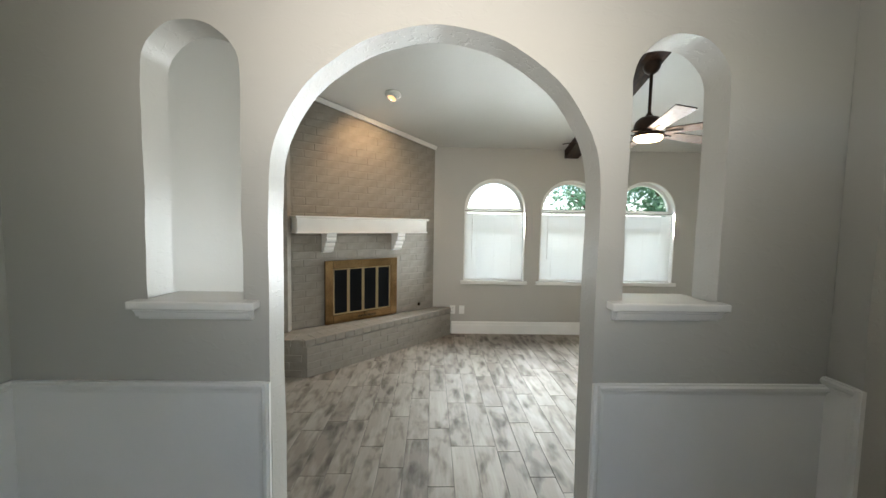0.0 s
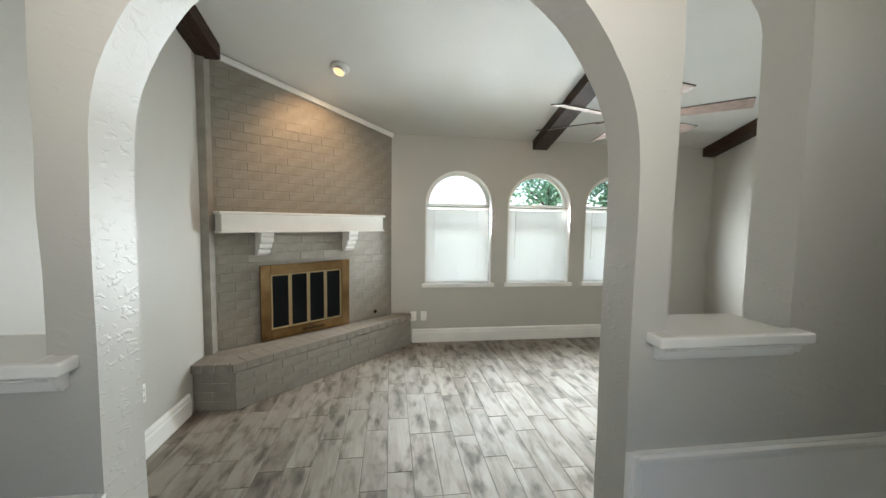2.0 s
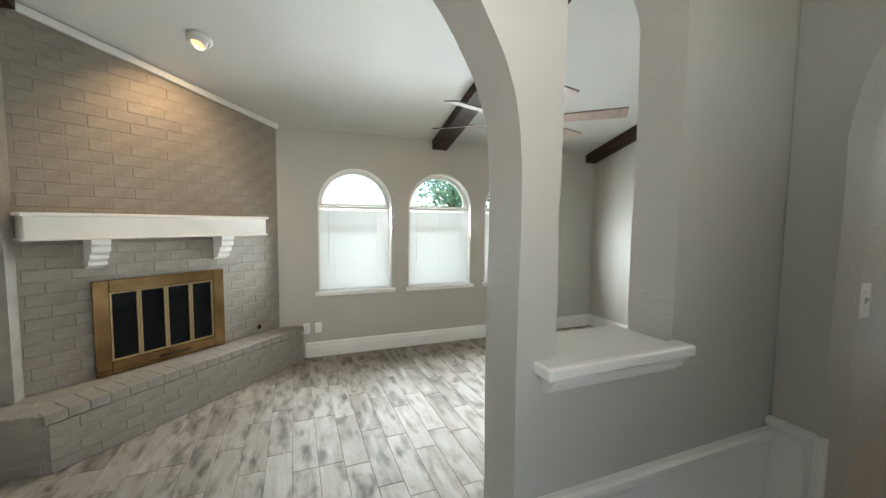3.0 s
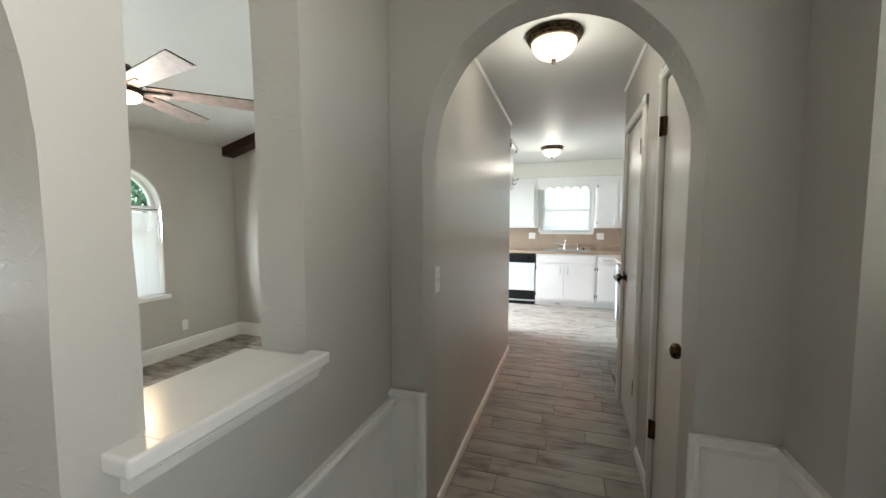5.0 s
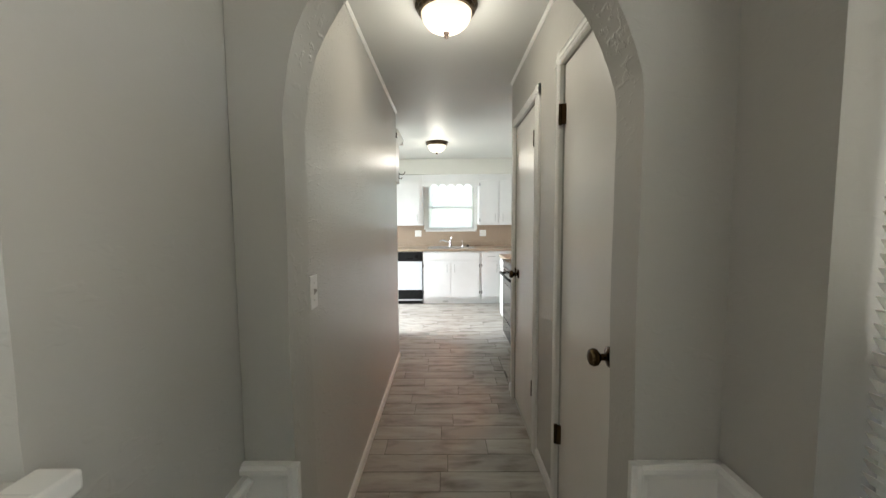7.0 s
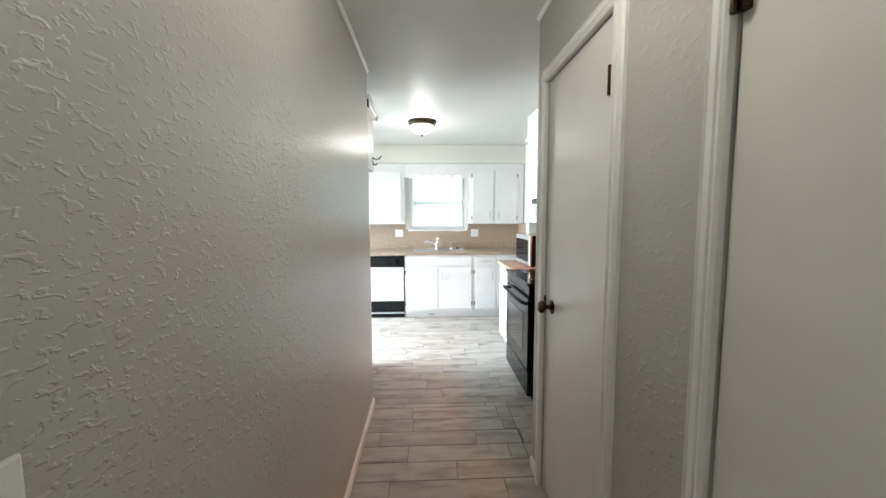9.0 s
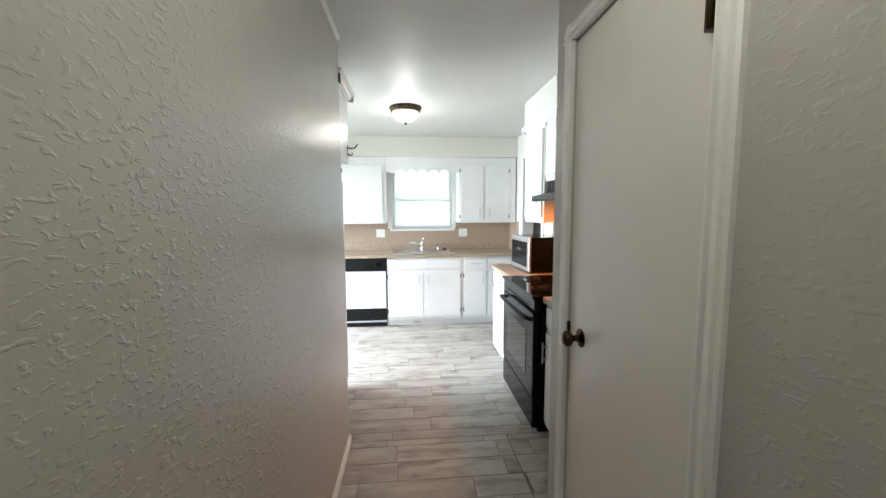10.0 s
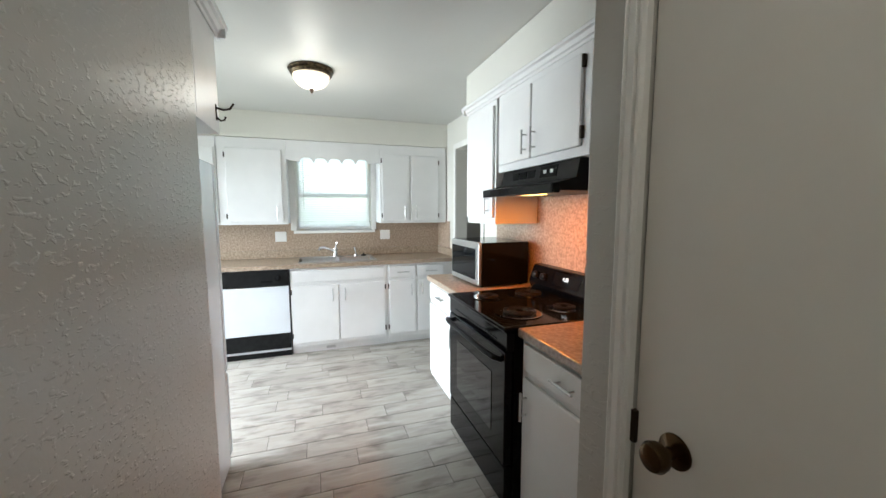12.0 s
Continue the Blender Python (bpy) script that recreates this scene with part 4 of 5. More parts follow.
dish = thing("dishwasher", (0, 0, 0), "white dishwasher with a black control panel and black kick plate", "dishwasher")
DX = EX - 0.012
part("tub", box(DX + 0.03, KE - 0.05, 1.455, 2.055, 0.06, 0.868), WHITE_APPLIANCE, dish)
part("door_panel", box(DX, DX + 0.03, 1.458, 2.052, 0.245, 0.712, 0.004, 2), WHITE_APPLIANCE, dish)
panel = part("control_panel", box(DX - 0.008, DX + 0.03, 1.456, 2.054, 0.718, 0.868, 0.005, 2), BLACK_MATTE, dish, "black control panel")
part("dial", lathe([(0.030, -0.0), (0.029, -0.014), (0.012, -0.020)], (DX - 0.008, 1.55, 0.795), "x", 24), BLACK, panel)
part("buttons", box(DX - 0.011, DX - 0.006, 1.60, 1.70, 0.755, 0.772), BLACK, panel)
part("lower_panel", box(DX + 0.004, DX + 0.03, 1.458, 2.052, 0.09, 0.24, 0.003, 1), BLACK_MATTE, dish, "black lower panel")
part("kick_plate", box(DX + 0.05, DX + 0.06, 1.458, 2.052, 0.003, 0.09), BLACK_MATTE, dish)
for y in (1.451, 2.057):
    part("side_strip", box(DX + 0.002, DX + 0.03, y - 0.003, y + 0.003, 0.09, 0.868), BLACK_MATTE, dish)

# East worktop with a sink cut-out.
SX0, SX1, SY0, SY1 = 7.19, 7.60, 0.60, 1.36
worktop = thing("worktop", (0, 0, 0), "speckled tan laminate worktop along the window wall", "worktop")
bmw = bmesh.new()
vs_o = [bmw.verts.new(p + (0.915,)) for p in ((EX - 0.028, -0.262), (KE - 0.002, -0.262), (KE - 0.002, 2.62), (EX - 0.028, 2.62))]
vs_i = [bmw.verts.new(p + (0.915,)) for p in ((SX0, SY0), (SX1, SY0), (SX1, SY1), (SX0, SY1))]
ed = [bmw.edges.new((g[i], g[(i + 1) % 4])) for g in (vs_o, vs_i) for i in range(4)]
made = bmesh.ops.triangle_fill(bmw, use_beauty=True, edges=ed)
grown = bmesh.ops.extrude_face_region(bmw, geom=[f for f in made["geom"] if isinstance(f, bmesh.types.BMFace)], use_keep_orig=True)
for v in grown["geom"]:
    if isinstance(v, bmesh.types.BMVert):
        v.co.z -= 0.038
part("slab", bmw, LAMINATE, worktop)
part("upstand", box(KE - 0.022, KE - 0.002, -0.262, 2.62, 0.9155, 1.0, 0.003, 1), LAMINATE, worktop)
part("side_upstand", box(EX + 0.02, KE - 0.023, KS + 0.002, KS + 0.020, 0.9155, 1.0, 0.003, 1), LAMINATE, worktop)

structure("backsplash_east", holed_wall("x", KE - 0.010, KE - 0.001, rect(KS, 2.6, 1.0, 1.31), [rect(0.545, 1.405, 1.18, 1.309)]), SPLASH, "tan pebble-pattern backsplash", "backsplash")
structure("backsplash_return", box(7.30, KE - 0.011, KS + 0.001, KS + 0.008, 1.0, 1.31), SPLASH, "tan pebble-pattern backsplash", "backsplash")

sink = thing("sink", (0, 0, 0.915), "stainless steel double-bowl kitchen sink set in the worktop", "sink")
for a, b in ((SY0, 0.975), (0.985, SY1)):
    own = bmesh.new()
    x0, x1, dz = SX0 + 0.004, SX1 - 0.07, -0.17
    a, b = a + 0.012, b - 0.012
    t = [own.verts.new(p) for p in ((x0, a, 0.004), (x1, a, 0.004), (x1, b, 0.004), (x0, b, 0.004))]
    u = [own.verts.new(p) for p in ((x0 + 0.02, a + 0.02, dz), (x1 - 0.02, a + 0.02, dz), (x1 - 0.02, b - 0.02, dz), (x0 + 0.02, b - 0.02, dz))]
    for i in range(4):
        own.faces.new((t[i], t[(i + 1) % 4], u[(i + 1) % 4], u[i]))
    own.faces.new(u)
    part("bowl", own, STEEL, sink)
own = tube([(SX0 - 0.006, SY0 - 0.006, 0.004), (SX1 + 0.006, SY0 - 0.006, 0.004), (SX1 + 0.006, SY1 + 0.006, 0.004), (SX0 - 0.006, SY1 + 0.006, 0.004), (SX0 - 0.006, SY0 - 0.006, 0.004)], 0.007, 8)
box(SX1 - 0.07, SX1 + 0.004, SY0, SY1, -0.002, 0.006, bm=own)
box(SX0, SX1 - 0.06, 0.966, 0.994, -0.003, 0.005, bm=own)
part("rim", own, STEEL, sink)
tap = thing("tap", (SX1 - 0.032, 0.99, 0.921), "chrome swivel kitchen tap with a lever", "tap")
part("base", box(-0.022, 0.022, -0.09, 0.09, 0.0, 0.012, 0.005, 2), CHROME, tap)
part("body", lathe([(0.027, 0.01), (0.022, 0.05), (0.025, 0.075), (0.020, 0.098), (0.009, 0.105)], steps=20), CHROME, tap, smooth=True)
part("spout", tube([(0, 0, 0.06), (-0.05, 0.06, 0.09), (-0.10, 0.12, 0.115), (-0.14, 0.165, 0.118), (-0.152, 0.178, 0.095)], 0.012, 10), CHROME, tap, smooth=True)
part("lever", tube([(0, 0, 0.095), (0.005, -0.008, 0.135), (0.0, -0.02, 0.165)], 0.008, 8), CHROME, tap, smooth=True)
spray = thing("spray_nozzle", (SX1 - 0.032, 0.77, 0.921), "chrome and black side sprayer beside the tap", "sprayer")
part("holder", lathe([(0.018, 0), (0.016, 0.02), (0.012, 0.03)], steps=16), CHROME, spray, smooth=True)
part("head", tube([(0, 0, 0.03), (0, 0.005, 0.07), (-0.015, 0.012, 0.10)], 0.009, 8), CHROME, spray, smooth=True)
stopper = thing("sink_stopper", (SX1 - 0.03, 0.68, 0.921), "black rubber sink stopper lying on the rim", "stopper")
part("disc", lathe([(0.03, 0), (0.028, 0.012), (0.008, 0.018), (0.006, 0.03)], steps=18), BLACK_MATTE, stopper)

UX = 7.407


def east_upper(y0, y1, z0, label, doors, hinge_ys):
    ob = thing("wall_cabinet", (0, 0, 0), label, "cabinet", "wall cabinets")
    part("carcass", box(UX + 0.018, KE - 0.002, y0, y1, z0, 2.15), CABINET, ob)
    part("face_frame", box(UX, UX + 0.018, y0, y1, z0 - 0.004, 2.15, 0.0015), CABINET, ob)
    for a, b, h in doors:
        door = part("door", box(UX - 0.019, UX - 0.001, a, b, z0 + 0.025, 2.045, 0.004, 2), CABINET, ob)
        bar_pull(door, (UX - 0.019, h, z0 + 0.12), 0.13, True, (-1, 0, 0))
    for y in hinge_ys:
        for z in (z0 + 0.08, 1.98):
            black_hinge(ob, (UX - 0.008, y, z))
    return ob


east_upper(1.455, 2.075, 1.30, "white wall cabinet with one flat door", [(1.50, 2.0, 1.55)], [2.01])
east_upper(2.08, 2.62, 1.30, "white wall cabinet with one flat door", [(2.10, 2.60, 2.14)], [])
east_upper(-0.262, 0.505, 1.30, "white wall cabinet with two flat doors", [(0.175, 0.48, 0.23), (-0.165, 0.155, 0.10)], [0.487, -0.172])
val = thing("scalloped_valance", (0, 0, 0), "white board with a scalloped edge across the kitchen window", "valance")
out = [(0.507, 2.15), (0.507, 1.955)]
n = 5
y0, w = 0.62, 0.142
for k in range(n):
    c = y0 + w * (k + 0.5)
    out += [(c + 0.062 * -math.cos(radians(a)), 1.935 + 0.055 * math.sin(radians(a))) for a in range(0, 181, 15)]
out += [(1.453, 1.955), (1.453, 2.15)]
part("board", prism(out, "x", UX, UX + 0.018), CABINET, val)

kwin = tagged(thing("window_5", (KE, 0.975, 1.215), "white sash kitchen window with a raised-slat mini blind", "window"), kind="structure")
own = bmesh.new()
for y0, y1, z0, z1 in ((-0.415, -0.375, 0, 0.855), (0.375, 0.415, 0, 0.855), (-0.375, 0.375, 0.815, 0.855), (-0.375, 0.375, 0, 0.045)):
    box(0.06, 0.11, y0, y1, z0, z1, 0.002, 1, own)
part("window_frame", own, TRIM, kwin)
part("sash_rail", box(0.06, 0.105, -0.375, 0.375, 0.37, 0.41, 0.002), TRIM, kwin)
part("window_sill", box(-0.025, 0.06, -0.45, 0.45, -0.035, 0.0, 0.004), TRIM, kwin)
part("left_casing", box(-0.016, 0.0, 0.416, 0.478, 0.0, 0.855, 0.003), TRIM, kwin)
part("right_casing", box(-0.016, 0.0, -0.467, -0.416, 0.0, 0.855, 0.003), TRIM, kwin)
p_ = part("pane", box(0.082, 0.086, -0.377, 0.377, 0.03, 0.83), PANE, kwin)
p_.visible_shadow = False
kblind = thing("mini_blind", (KE + 0.03, 0.975, 1.215), "white mini blind over the kitchen window, slats half shut", "blind", turn=-90)
part("headrail", box(-0.40, 0.40, -0.013, 0.013, 0.825, 0.85, 0.003), PLATE, kblind)
part("slats", slats_mesh(0.395, 0.035, 0.825, 0.0205, 0.025, radians(48)), SLATS, kblind)
part("bottom_rail", box(-0.395, 0.395, -0.012, 0.012, 0.012, 0.028, 0.003), PLATE, kblind)
part("wand", tube([(-0.33, -0.018, 0.82), (-0.332, -0.02, 0.25)], 0.0035, 6), PLATE, kblind)

for y, lab in ((1.56, "white light switch plate on the backsplash"), (0.405, "white outlet plate on the backsplash")):
    ob = thing("wall_plate", (KE - 0.010, y, 1.15), lab, "wall plate", turn=-90)
    part("plate", box(-0.058, 0.058, -0.006, 0.0, -0.056, 0.056, 0.003, 2), PLATE, ob)
    for x in (-0.024, 0.024):
        part("toggle", box(x - 0.005, x + 0.005, -0.012, -0.005, -0.010, 0.010, 0.002, 1), PLATE, ob)

# ---- south run: base units, stove, counters ----
SF = 0.315  # face of the base units


def south_base(x0, x1, label, handle_x, end_panel=False):
    ob = thing("base_cabinet", (0, 0, 0), label, "cabinet", "base cabinets")
    part("carcass", box(x0, x1, KS + 0.002, SF - 0.02, 0.085, 0.872), CABINET, ob)
    part("face_frame", box(x0, x1, SF - 0.02, SF, 0.085, 0.872, 0.0015), CABINET, ob)
    part("toe_kick", box(x0, x1, SF - 0.07, SF - 0.055, 0.002, 0.085), CABINET, ob)
    door = part("door", box(x0 + 0.03, x1 - 0.03, SF + 0.001, SF + 0.019, 0.125, 0.70, 0.005, 2), CABINET, ob)
    bar_pull(door, (handle_x, SF + 0.019, 0.58), 0.13, True, (0, 1, 0))
    dr = part("drawer_front", box(x0 + 0.03, x1 - 0.03, SF + 0.001, SF + 0.019, 0.735, 0.855, 0.005, 2), CABINET, ob)
    bar_pull(dr, ((x0 + x1) / 2, SF + 0.019, 0.795), 0.13, False, (0, 1, 0))
    return ob


south_base(3.995, 4.665, "white base cabinet with a drawer above one door beside the stove", 4.60)
south_base(5.43, 6.105, "white base cabinet with a drawer above one door under the microwave", 5.52)


def counter(x0, x1, label):
    ob = thing("worktop", (0, 0, 0), label, "worktop")
    part("slab", box(x0, x1, KS + 0.002, SF + 0.03, 0.875, 0.915, 0.008, 3), LAMINATE, ob)
    return ob


counter(3.993, 4.668, "short speckled tan laminate worktop between the wall and the stove")
counter(5.428, 6.125, "short speckled tan laminate worktop carrying the microwave")
structure("backsplash_south", box(3.995, 6.1, KS + 0.001, KS + 0.010, 0.915, 1.62), SPLASH, "tan pebble-pattern backsplash behind the stove", "backsplash")

stove = thing("stove", (4.672, KS + 0.012, 0), "black freestanding electric coil stove with a glass oven door", "stove")
WS, DS = 0.752, 0.655
part("body", box(0.0, WS, 0.02, DS - 0.03, 0.03, 0.895, 0.004), BLACK, stove)
part("cooktop", box(-0.002, WS + 0.002, 0.02, DS + 0.022, 0.895, 0.917, 0.008, 3), BLACK, stove, "glossy black cooktop")
door = part("oven_door", box(0.006, WS - 0.006, DS - 0.03, DS + 0.012, 0.255, 0.80, 0.008, 3), BLACK, stove, "black oven door")
part("oven_window", box(0.14, WS - 0.14, DS + 0.0115, DS + 0.0145, 0.36, 0.66, 0.002, 1), OVEN_GLASS, door, "dark glass oven window")
part("oven_handle", tube([(0.05, DS + 0.012, 0.755), (0.06, DS + 0.045, 0.768), (0.13, DS + 0.058, 0.772), (WS - 0.13, DS + 0.058, 0.772), (WS - 0.06, DS + 0.045, 0.768), (WS - 0.05, DS + 0.012, 0.755)], 0.014, 12), BLACK_MATTE, door, smooth=True)
part("front_trim", box(0.0, WS, DS - 0.03, DS + 0.008, 0.803, 0.893, 0.004), BLACK, stove)
for k in range(18):
    part("vent_slot", box(0.10 + 0.031 * k, 0.122 + 0.031 * k, DS + 0.007, DS + 0.010, 0.835, 0.843), BLACK_MATTE, stove)
part("storage_drawer", box(0.006, WS - 0.006, DS - 0.03, DS + 0.008, 0.055, 0.245, 0.006, 2), BLACK, stove, "black storage drawer")
guard = part("backguard", prism([(0.0, 0.917), (0.075, 0.917), (0.095, 0.96), (0.055, 1.075), (0.0, 1.08)], "x", 0.0, WS, bevel=0.006), BLACK, stove, "black sloped control panel")
part("clock_window", prism([(0.089, 0.985), (0.063, 1.06), (0.061, 1.06), (0.086, 0.985)], "x", WS / 2 - 0.12, WS / 2 + 0.12), BLACK_GLASS, guard)
for k, x in enumerate((0.07, 0.16, WS - 0.16, WS - 0.07)):
    part("control_knob", lathe([(0.024, 0.08), (0.022, 0.100), (0.008, 0.106)], (x, 0, 1.015), "y", 20), BLACK_MATTE, guard)


def text(body, size, parent, m, mat):
    cu = bpy.data.curves.new("digits", "FONT")
    cu.body, cu.size, cu.align_x, cu.align_y, cu.extrude = body, size, "CENTER", "CENTER", 0.0004
    tmp = bpy.data.objects.new("digits", cu)
    me = bpy.data.meshes.new_from_object(tmp)
    bpy.data.objects.remove(tmp)
    me.materials.append(mat)
    ob = new("digits", me)
    ob.parent = parent
    ob.matrix_local = m
    return ob


CLOCK = glow("clock_digits", (0.85, 0.95, 1.0), 0.7)
text("1:33", 0.030, guard, pose(WS / 2, 0.0805, 1.03, 71, 0, 180), CLOCK)


def burner(x, y, r):
    b = part("burner", lathe([(r + 0.022, 0.9175), (r + 0.024, 0.921), (r + 0.014, 0.922), (r, 0.9185), (0.01, 0.9178)], (x, y, 0), "z", 32), CHROME, stove, "dark drip pan with a chrome rim", True)
    pts = []
    turns = 4 if r > 0.08 else 3
    for i in range(turns * 24 + 1):
        a = 2 * math.pi * i / 24
        rr = 0.02 + (r - 0.028) * i / (turns * 24)
        pts.append((x + rr * math.cos(a), y + rr * math.sin(a), 0.928))
    part("coil", tube(pts, 0.0052, 6), BLACK_MATTE, b, "dark grey coil element", True)


burner(0.20, 0.49, 0.095)
burner(0.56, 0.49, 0.070)
burner(0.20, 0.22, 0.070)
burner(0.56, 0.22, 0.095)

mw = thing("microwave", (5.505, KS + 0.06, 0.915), "black countertop microwave with a steel door frame", "microwave", turn=1)
part("case", box(0.0, 0.50, 0.0, 0.36, 0.012, 0.305, 0.006), BLACK, mw)
face = part("front", box(0.0, 0.50, 0.361, 0.385, 0.012, 0.305, 0.006), STEEL, mw, "brushed steel front")
part("door_glass", box(0.055, 0.478, 0.3845, 0.388, 0.05, 0.262, 0.004, 1), BLACK_GLASS, face)
part("badge", lathe([(0.010, 0.385), (0.009, 0.3875)], (0.30, 0, 0.034), "y", 16), STEEL, face)
for x in (0.04, 0.46):
    for y in (0.04, 0.34):
        part("foot", lathe([(0.012, 0.0), (0.012, 0.013)], (x, y, 0), "z", 10), BLACK_MATTE, mw)

# ---- south wall cabinets and hood ----
UF = 0.05


def south_upper(x0, x1, z0, label, doors):
    ob = thing("wall_cabinet", (0, 0, 0), label, "cabinet", "wall cabinets")
    part("carcass", box(x0, x1, KS + 0.002, UF - 0.018, z0, 2.16), CABINET, ob)
    part("face_frame", box(x0, x1, UF - 0.018, UF, z0 - 0.003, 2.16, 0.0015), CABINET, ob)
    for a, b, h in doors:
        dr = part("door", box(a, b, UF + 0.001, UF + 0.020, z0 + 0.04, 2.115, 0.006, 2), CABINET, ob)
        bar_pull(dr, (h, UF + 0.020, z0 + 0.13), 0.13, True, (0, 1, 0))
    return ob


uc = south_upper(4.60, 5.452, 1.68, "short white wall cabinet with two flat doors above the hood", [(4.645, 5.04, 5.00), (5.055, 5.42, 5.09)])
for z in (1.78, 2.08):
    black_hinge(uc, (4.64, UF + 0.01, z), (0.012, 0.02, 0.055))
south_upper(5.488, 5.965, 1.345, "tall white wall cabinet with one flat door", [(5.505, 5.945, 5.56)])
part_gap = thing("wall_cabinet", (0, 0, 0), "plain white wall cabinet beside the hood cabinet", "cabinet", "wall cabinets")
part("carcass", box(3.994, 4.598, KS + 0.002, UF, 1.345, 2.16, 0.002), CABINET, part_gap)
crown = thing("cabinet_crown", (0, 0, 0), "white stepped crown moulding along the wall cabinets", "crown moulding")
CR = [(0, 0), (0.008, 0), (0.012, 0.012), (0.022, 0.016), (0.030, 0.034), (0.042, 0.040), (0.046, 0.060), (0, 0.060)]
part("front_run", sweep(CR, [((3.994, UF, 2.152), N, UP), ((5.965, UF, 2.152), N, UP)]), CABINET, crown)
part("end_run", sweep(CR, [((5.965, KS + 0.002, 2.152), E_, UP), ((5.965, UF + 0.04, 2.152), E_, UP)]), CABINET, crown)

hood = thing("range_hood", (4.678, KS + 0.012, 1.515), "black under-cabinet range hood with its lamp on", "range hood")
hw = 0.74
part("shell", prism([(0.0, 0.163), (0.30, 0.163), (0.315, 0.070), (0.435, 0.046), (0.435, 0.012), (0.0, 0.012)], "x", 0.0, hw, bevel=0.004), BLACK_MATTE, hood)
part("lip", box(-0.003, hw + 0.003, 0.405, 0.445, 0.0, 0.046, 0.006, 2), BLACK, hood)
for k in range(3):
    part("vent_grille", box(0.36 + 0.085 * k, 0.43 + 0.085 * k, 0.30, 0.3105, 0.098, 0.140), BLACK, hood)
ctrl = part("switch_panel", prism([(0.299, 0.150), (0.3050, 0.150), (0.3145, 0.092), (0.309, 0.092)], "x", 0.16, 0.31), BLACK, hood)
for x in (0.20, 0.26):
    part("rocker", box(x - 0.012, x + 0.012, 0.305, 0.3145, 0.112, 0.130), STEEL, ctrl)
part("lamp_lens", box(0.28, 0.44, 0.28, 0.38, 0.004, 0.013, 0.003, 1), HOOD_GLOW, hood, "amber lit lamp lens")
area("hood_lamp", (5.04, 0.10, 1.512), (5.04, 0.06, 0.9), 0.16, 0.10, 2.2, (1.0, 0.24, 0.012))

casing = tagged(thing("door_3", (0, KS, 0), "white casing round the kitchen doorway, a pale room beyond", "doorway"), kind="structure")
for a, b in ((6.36, 6.42), (7.09, 7.15)):
    part("jamb_casing", box(a, b, 0.0, 0.018, 0.0, 2.15, 0.004), TRIM, casing)
part("head_casing", box(6.42, 7.09, 0.0, 0.018, 2.09, 2.15, 0.004), TRIM, casing)

# ---- refrigerator corner ----
fridge = thing("refrigerator", (4.90, 1.68, 0), "white refrigerator seen past the wall's end", "refrigerator")
part("case", box(0.0, 0.58, 0.0, 0.72, 0.02, 1.68, 0.012, 3), WHITE_APPLIANCE, fridge)
part("door", box(0.585, 0.645, 0.0, 0.72, 0.55, 1.68, 0.014, 3), WHITE_APPLIANCE, fridge)
part("drawer", box(0.585, 0.645, 0.0, 0.72, 0.06, 0.54, 0.014, 3), WHITE_APPLIANCE, fridge)
fc = thing("wall_cabinet", (0, 0, 0), "white wall cabinet with crown moulding over the refrigerator", "cabinet", "wall cabinets")
part("side_filler", box(WE + 0.002, KW + 0.001, 1.575, 1.694, 1.775, 2.20, 0.002), CABINET, fc)
part("carcass", box(KW + 0.002, 5.18, 1.575, 2.45, 1.775, 2.20, 0.002), CABINET, fc)
part("door", box(5.181, 5.20, 1.60, 2.02, 1.80, 2.16, 0.005, 2), CABINET, fc)
part("door", box(5.181, 5.20, 2.03, 2.43, 1.80, 2.16, 0.005, 2), CABINET, fc)
cr2 = thing("cabinet_crown", (0, 0, 0), "white stepped crown moulding on the cabinet", "crown moulding")
part("side_run", sweep(CR, [((WE + 0.002, 1.575, 2.198), S, UP), ((5.24, 1.575, 2.198), S, UP)]), CABINET, cr2)
part("front_run", sweep(CR, [((5.20, 1.535, 2.198), E_, UP), ((5.20, 2.45, 2.198), E_, UP)]), CABINET, cr2)
bracket = thing("corner_bracket", (WE + 0.004, 1.560, 2.20), "small dark bracket at the top of the wall's end", "bracket")
part("plate", prism([(-0.02, -0.03), (0.018, 0.02), (-0.02, 0.03)], "x", 0.0, 0.03, bevel=0.002), BRONZE, bracket)
hook = thing("coat_hook", (5.13, 1.575, 1.86), "black double coat hook on the cabinet's side", "hook")
part("base", box(-0.008, 0.008, -0.004, 0.0, -0.035, 0.035, 0.002, 1), BRONZE, hook)
part("upper_arm", tube([(0, 0, 0.02), (0.0, -0.03, 0.012), (0.0, -0.055, 0.018), (0.0, -0.07, 0.042)], 0.0045, 8), BRONZE, hook)
part("lower_arm", tube([(0, 0, -0.02), (0.0, -0.018, -0.034), (0.0, -0.032, -0.030), (0.0, -0.036, -0.016)], 0.0045, 8), BRONZE, hook)

# ---- outdoors ----


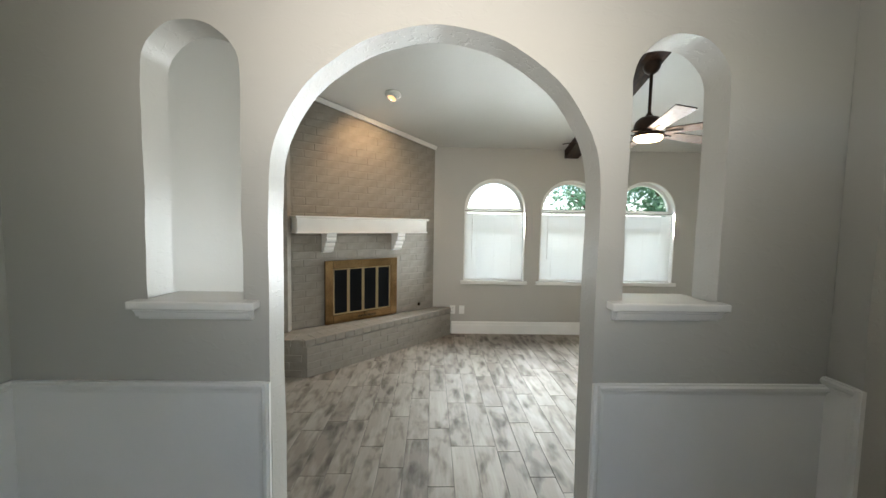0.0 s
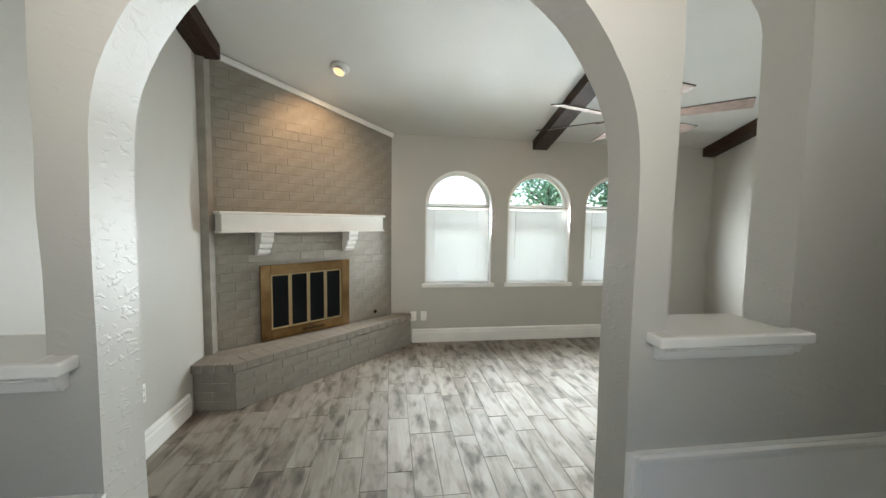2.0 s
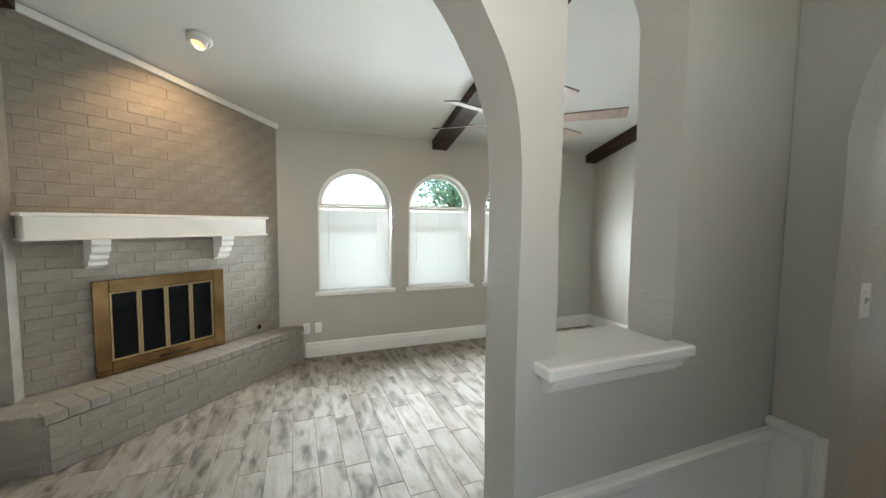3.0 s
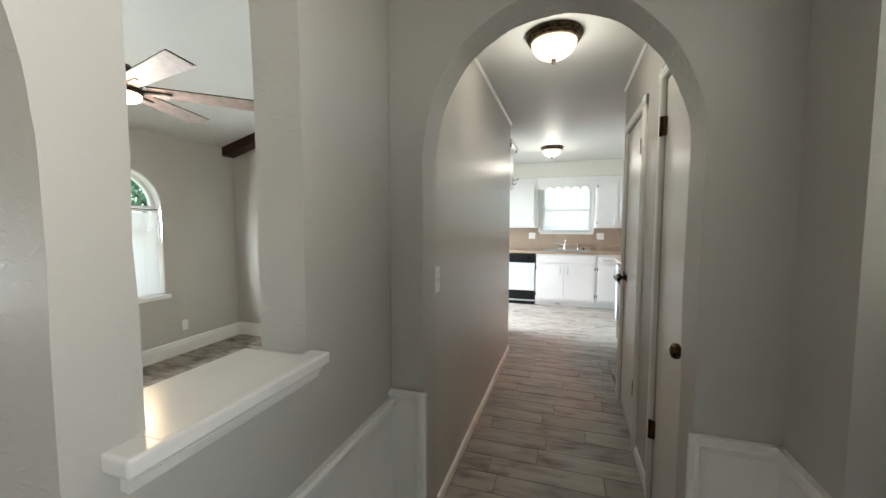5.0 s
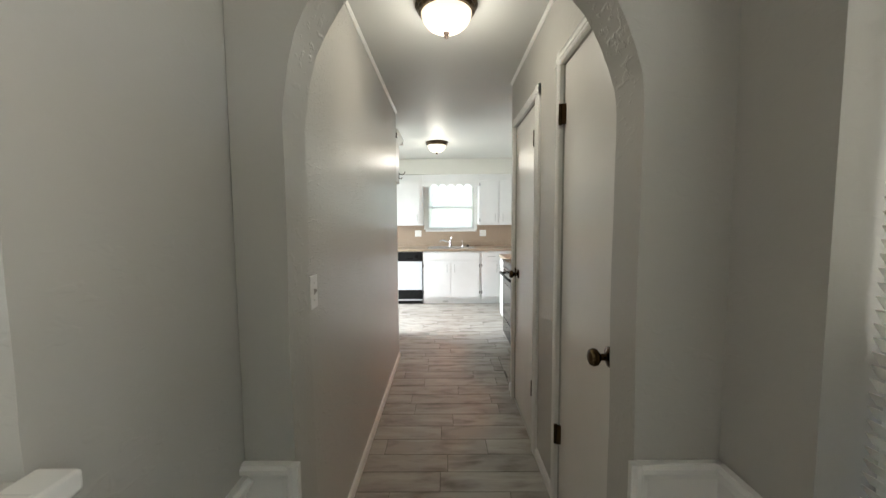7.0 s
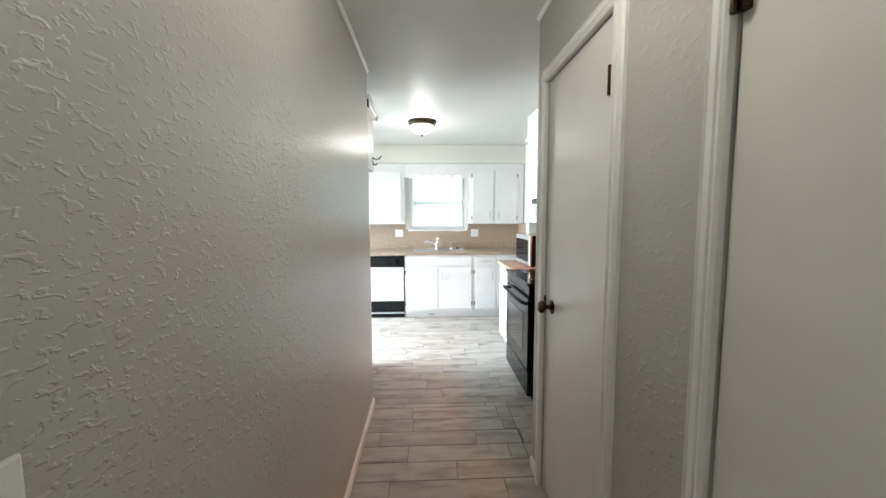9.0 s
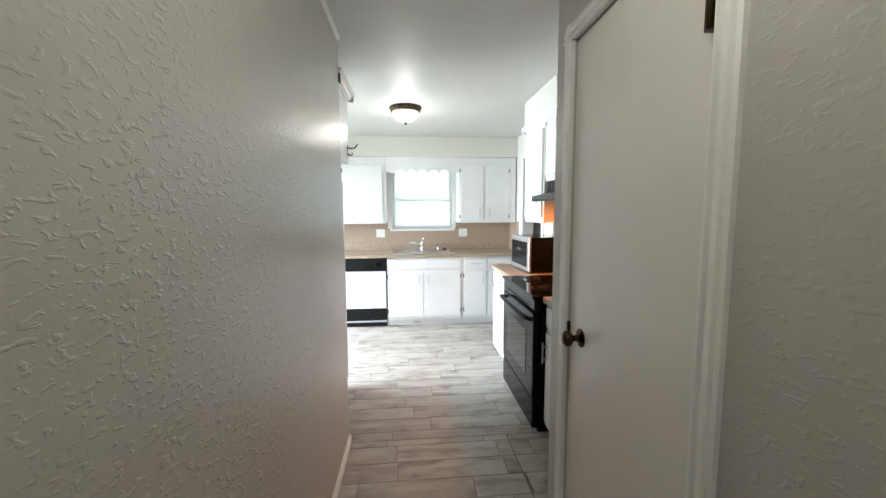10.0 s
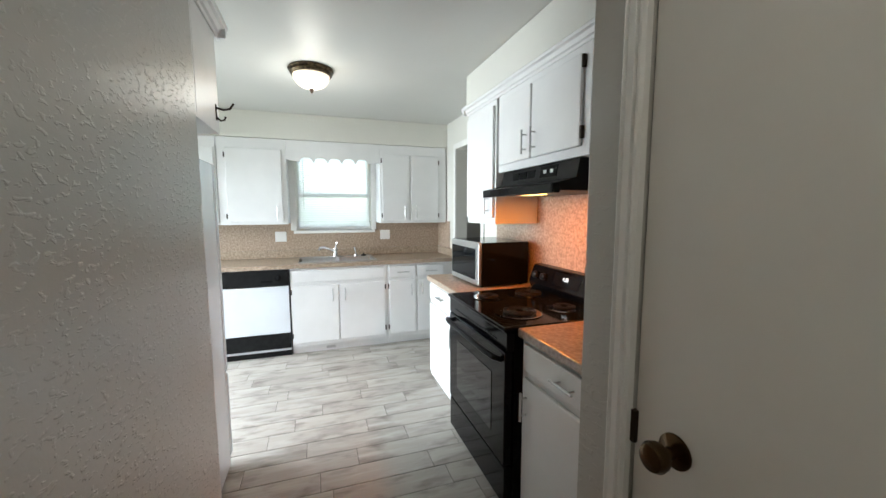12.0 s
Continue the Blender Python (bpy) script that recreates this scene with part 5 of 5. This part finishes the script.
def tree(x, y, h, seed):
    rnd = random.Random(seed)
    ob = thing("tree", (x, y, -0.42), "leafy green tree behind the house", "tree", "garden trees")
    own = bmesh.new()
    tips = []
    pts = [Vector((0, 0, 0)), Vector((0.05, 0.02, h * 0.2)), Vector((-0.05, 0.05, h * 0.42)), Vector((0.0, 0.0, h * 0.6))]
    for i in range(3):
        tube([pts[i], pts[i + 1]], 0.16 * (1 - i * 0.25), 9, own)
    for k in range(16):
        b = pts[1].lerp(pts[3], rnd.random())
        a = rnd.uniform(0, 6.28)
        e = b + Vector((math.cos(a) * h * rnd.uniform(0.15, 0.34), math.sin(a) * h * rnd.uniform(0.15, 0.34), h * rnd.uniform(0.1, 0.32)))
        tube([b, b.lerp(e, 0.5) + Vector((0, 0, 0.1)), e], 0.035, 6, own)
        tips += [e, b.lerp(e, 0.65)]
    part("trunk", own, BARK, ob)
    verts, faces = [], []
    for tip in tips:
        for k in range(95):
            p = tip + Vector((rnd.gauss(0, h * 0.085), rnd.gauss(0, h * 0.085), rnd.gauss(0, h * 0.075)))
            u = Vector((rnd.uniform(-1, 1), rnd.uniform(-1, 1), rnd.uniform(-1, 1))).normalized() * rnd.uniform(0.06, 0.13)
            w = u.cross(Vector((rnd.uniform(-1, 1), rnd.uniform(-1, 1), rnd.uniform(-1, 1)))).normalized() * 0.05
            n = len(verts)
            verts += [p - u, p + w, p + u, p - w]
            faces.append((n, n + 1, n + 2, n + 3))
    me = bpy.data.meshes.new("crown")
    me.from_pydata([tuple(v) for v in verts], [], faces)
    me.materials.append(LEAF)
    new("crown", me).parent = ob
    return ob


for i, (x, y, h) in enumerate(((6.9, 15.5, 6.0), (9.6, 14.0, 5.2), (12.6, 16.0, 6.5), (15.5, 14.0, 6.0), (20.0, 19.0, 7.0))):
    tree(x, y, h, 20 + i)
tree(15.5, 2.8, 5.2, 40)

# ---- bricks of the fireplace ----
Z0 = HT
row = 0
z = Z0 + 0.004
while z < local_top(FL) + 0.9:
    x = -rnd.uniform(0.02, 0.05) - (BL / 2 if row % 2 else 0.0)
    while x < FL:
        a, b = max(x, 0.062), min(x + BL - JOINT, FL - 0.004)
        x += BL
        h = COURSE - JOINT
        spans = [(a, b)]
        if z + h > FBZ0 and z < FBZ1:
            spans = [(a, min(b, FB0 + 0.02)), (max(a, FB1 - 0.02), b)]
        for p, q in spans:
            if q - p < 0.03:
                continue
            if z + h > local_top(p) - 0.004 and z + h > local_top(q) - 0.004:
                top_h = min(local_top(p), local_top(q)) - 0.006 - z
                if top_h < 0.015:
                    continue
                hh = min(h, top_h)
            else:
                hh = h
            lay_brick(fire, p, rnd.uniform(-0.0022, 0.002), z, q - p, hh, 0.0036)
    row += 1
    z += COURSE

# Hearth face and cap bricks.
ang = math.degrees(math.atan2(HC.y - HB.y, HC.x - HB.x))
length = (HC - HB).length
hrows = 4
hh = (HT - 0.075) / hrows
for r_ in range(hrows):
    x = -0.10 * (r_ % 2)
    while x < length - 0.03:
        a, b = max(x, 0.0), min(x + BL - JOINT, length - 0.03)
        x += BL
        if b - a < 0.03:
            continue
        p = HB + (HC - HB) * (a / length)
        lay_brick(hearth, p.x + 0.012, p.y + 0.014 + rnd.uniform(-0.002, 0.002), r_ * hh + 0.002, b - a + 0.0035, hh - 0.0025, 0.014, ang)
    lay_brick(hearth, LX + 0.003, 3.768, r_ * hh + 0.004, 0.145 if r_ % 2 else 0.27, hh - 0.004, 0.012, -4)
cap_n = int(length / 0.108)
for k in range(cap_n):
    p = HB + (HC - HB) * ((k + 0.02) / cap_n)
    ob = new("cap_brick", brick_mesh(length / cap_n - 0.002, 0.064, 0.205))
    ob.parent = hearth
    d = Vector((-(HC - HB).y, (HC - HB).x)).normalized() * 0.192
    ob.matrix_local = pose(p.x + d.x, p.y + d.y, HT - 0.064 + rnd.uniform(-0.001, 0.002), 0, 0, ang)
for k in range(3):
    ob = new("cap_brick", brick_mesh(0.088, 0.064, 0.205))
    ob.parent = hearth
    ob.matrix_local = pose(LX + 0.004 + 0.094 * k, 3.738 + 0.198, HT - 0.063, 0, 0, -4)

# ---- plank tiles ----
PW, PL, PG = 0.1525, 0.61, 0.003
plank_cache = {}


def plank_mesh(w, l, mat):
    key = (round(w, 3), round(l, 3), mat.name)
    if key not in plank_cache:
        bm = bmesh.new()
        e, d = 0.0016, 0.006
        lo = [bm.verts.new((x, y, -d)) for x, y in ((0, 0), (w, 0), (w, l), (0, l))]
        md = [bm.verts.new((x, y, -0.0012)) for x, y in ((0, 0), (w, 0), (w, l), (0, l))]
        hi = [bm.verts.new((x, y, 0)) for x, y in ((e, e), (w - e, e), (w - e, l - e), (e, l - e))]
        for i in range(4):
            j = (i + 1) % 4
            bm.faces.new((lo[i], lo[j], md[j], md[i]))
            bm.faces.new((md[i], md[j], hi[j], hi[i]))
        bm.faces.new(hi)
        me = bpy.data.meshes.new("plank_tile")
        bm.to_mesh(me)
        bm.free()
        me.materials.append(mat)
        plank_cache[key] = me
    return plank_cache[key]


def lay_planks(parent, x0, x1, y0, y1, z, phase, known, mat, seed):
    """Planks run along y; known gives a butt joint's y for some columns (by column number from phase)."""
    rnd = random.Random(seed)
    k = math.floor((x0 - phase) / PW)
    while phase + k * PW < x1:
        a, b = max(phase + k * PW, x0), min(phase + (k + 1) * PW, x1)
        joint = known.get(k, rnd.uniform(0, PL))
        y = joint - PL * math.ceil((joint - y0) / PL)
        while y < y1:
            p, q = max(y, y0), min(y + PL, y1)
            y += PL
            if q - p > 0.02 and b - a > 0.015:
                ob = new("plank_tile", plank_mesh(b - a - PG, q - p - PG, mat))
                ob.parent = parent
                ob.matrix_local = pose(a + PG / 2, p + PG / 2, z + rnd.uniform(-0.0004, 0.0004))
        k += 1


lay_planks(floor_living, LX, RX, AY1 + 0.002, FY, LOW, 0.376, {0: 2.25, -1: 2.718, 1: 2.64, 3: 2.58, -3: 2.639, -4: 2.363}, PLANK_LIVING, 11)
lay_planks(floor_hall, LX, 1.893, 0.43, AY0 - 0.004, 0.0, 2.833, {}, PLANK_HALL, 12)
lay_planks(floor_hall, 1.893, WE + 0.002, HS - 0.002, HN, 0.0, 2.833, {0: 1.111, -1: 1.367, 8: 1.26, 11: 1.25, 10: 0.63}, PLANK_HALL, 13)
lay_planks(floor_hall, 3.995, WE + 0.002, KS, HS - 0.004, 0.0, 2.833, {}, PLANK_HALL, 15)
lay_planks(floor_kitchen, WE + 0.002, KE, KS, 4.2, 0.0, 2.833, {14: 1.145}, PLANK_HALL, 14)
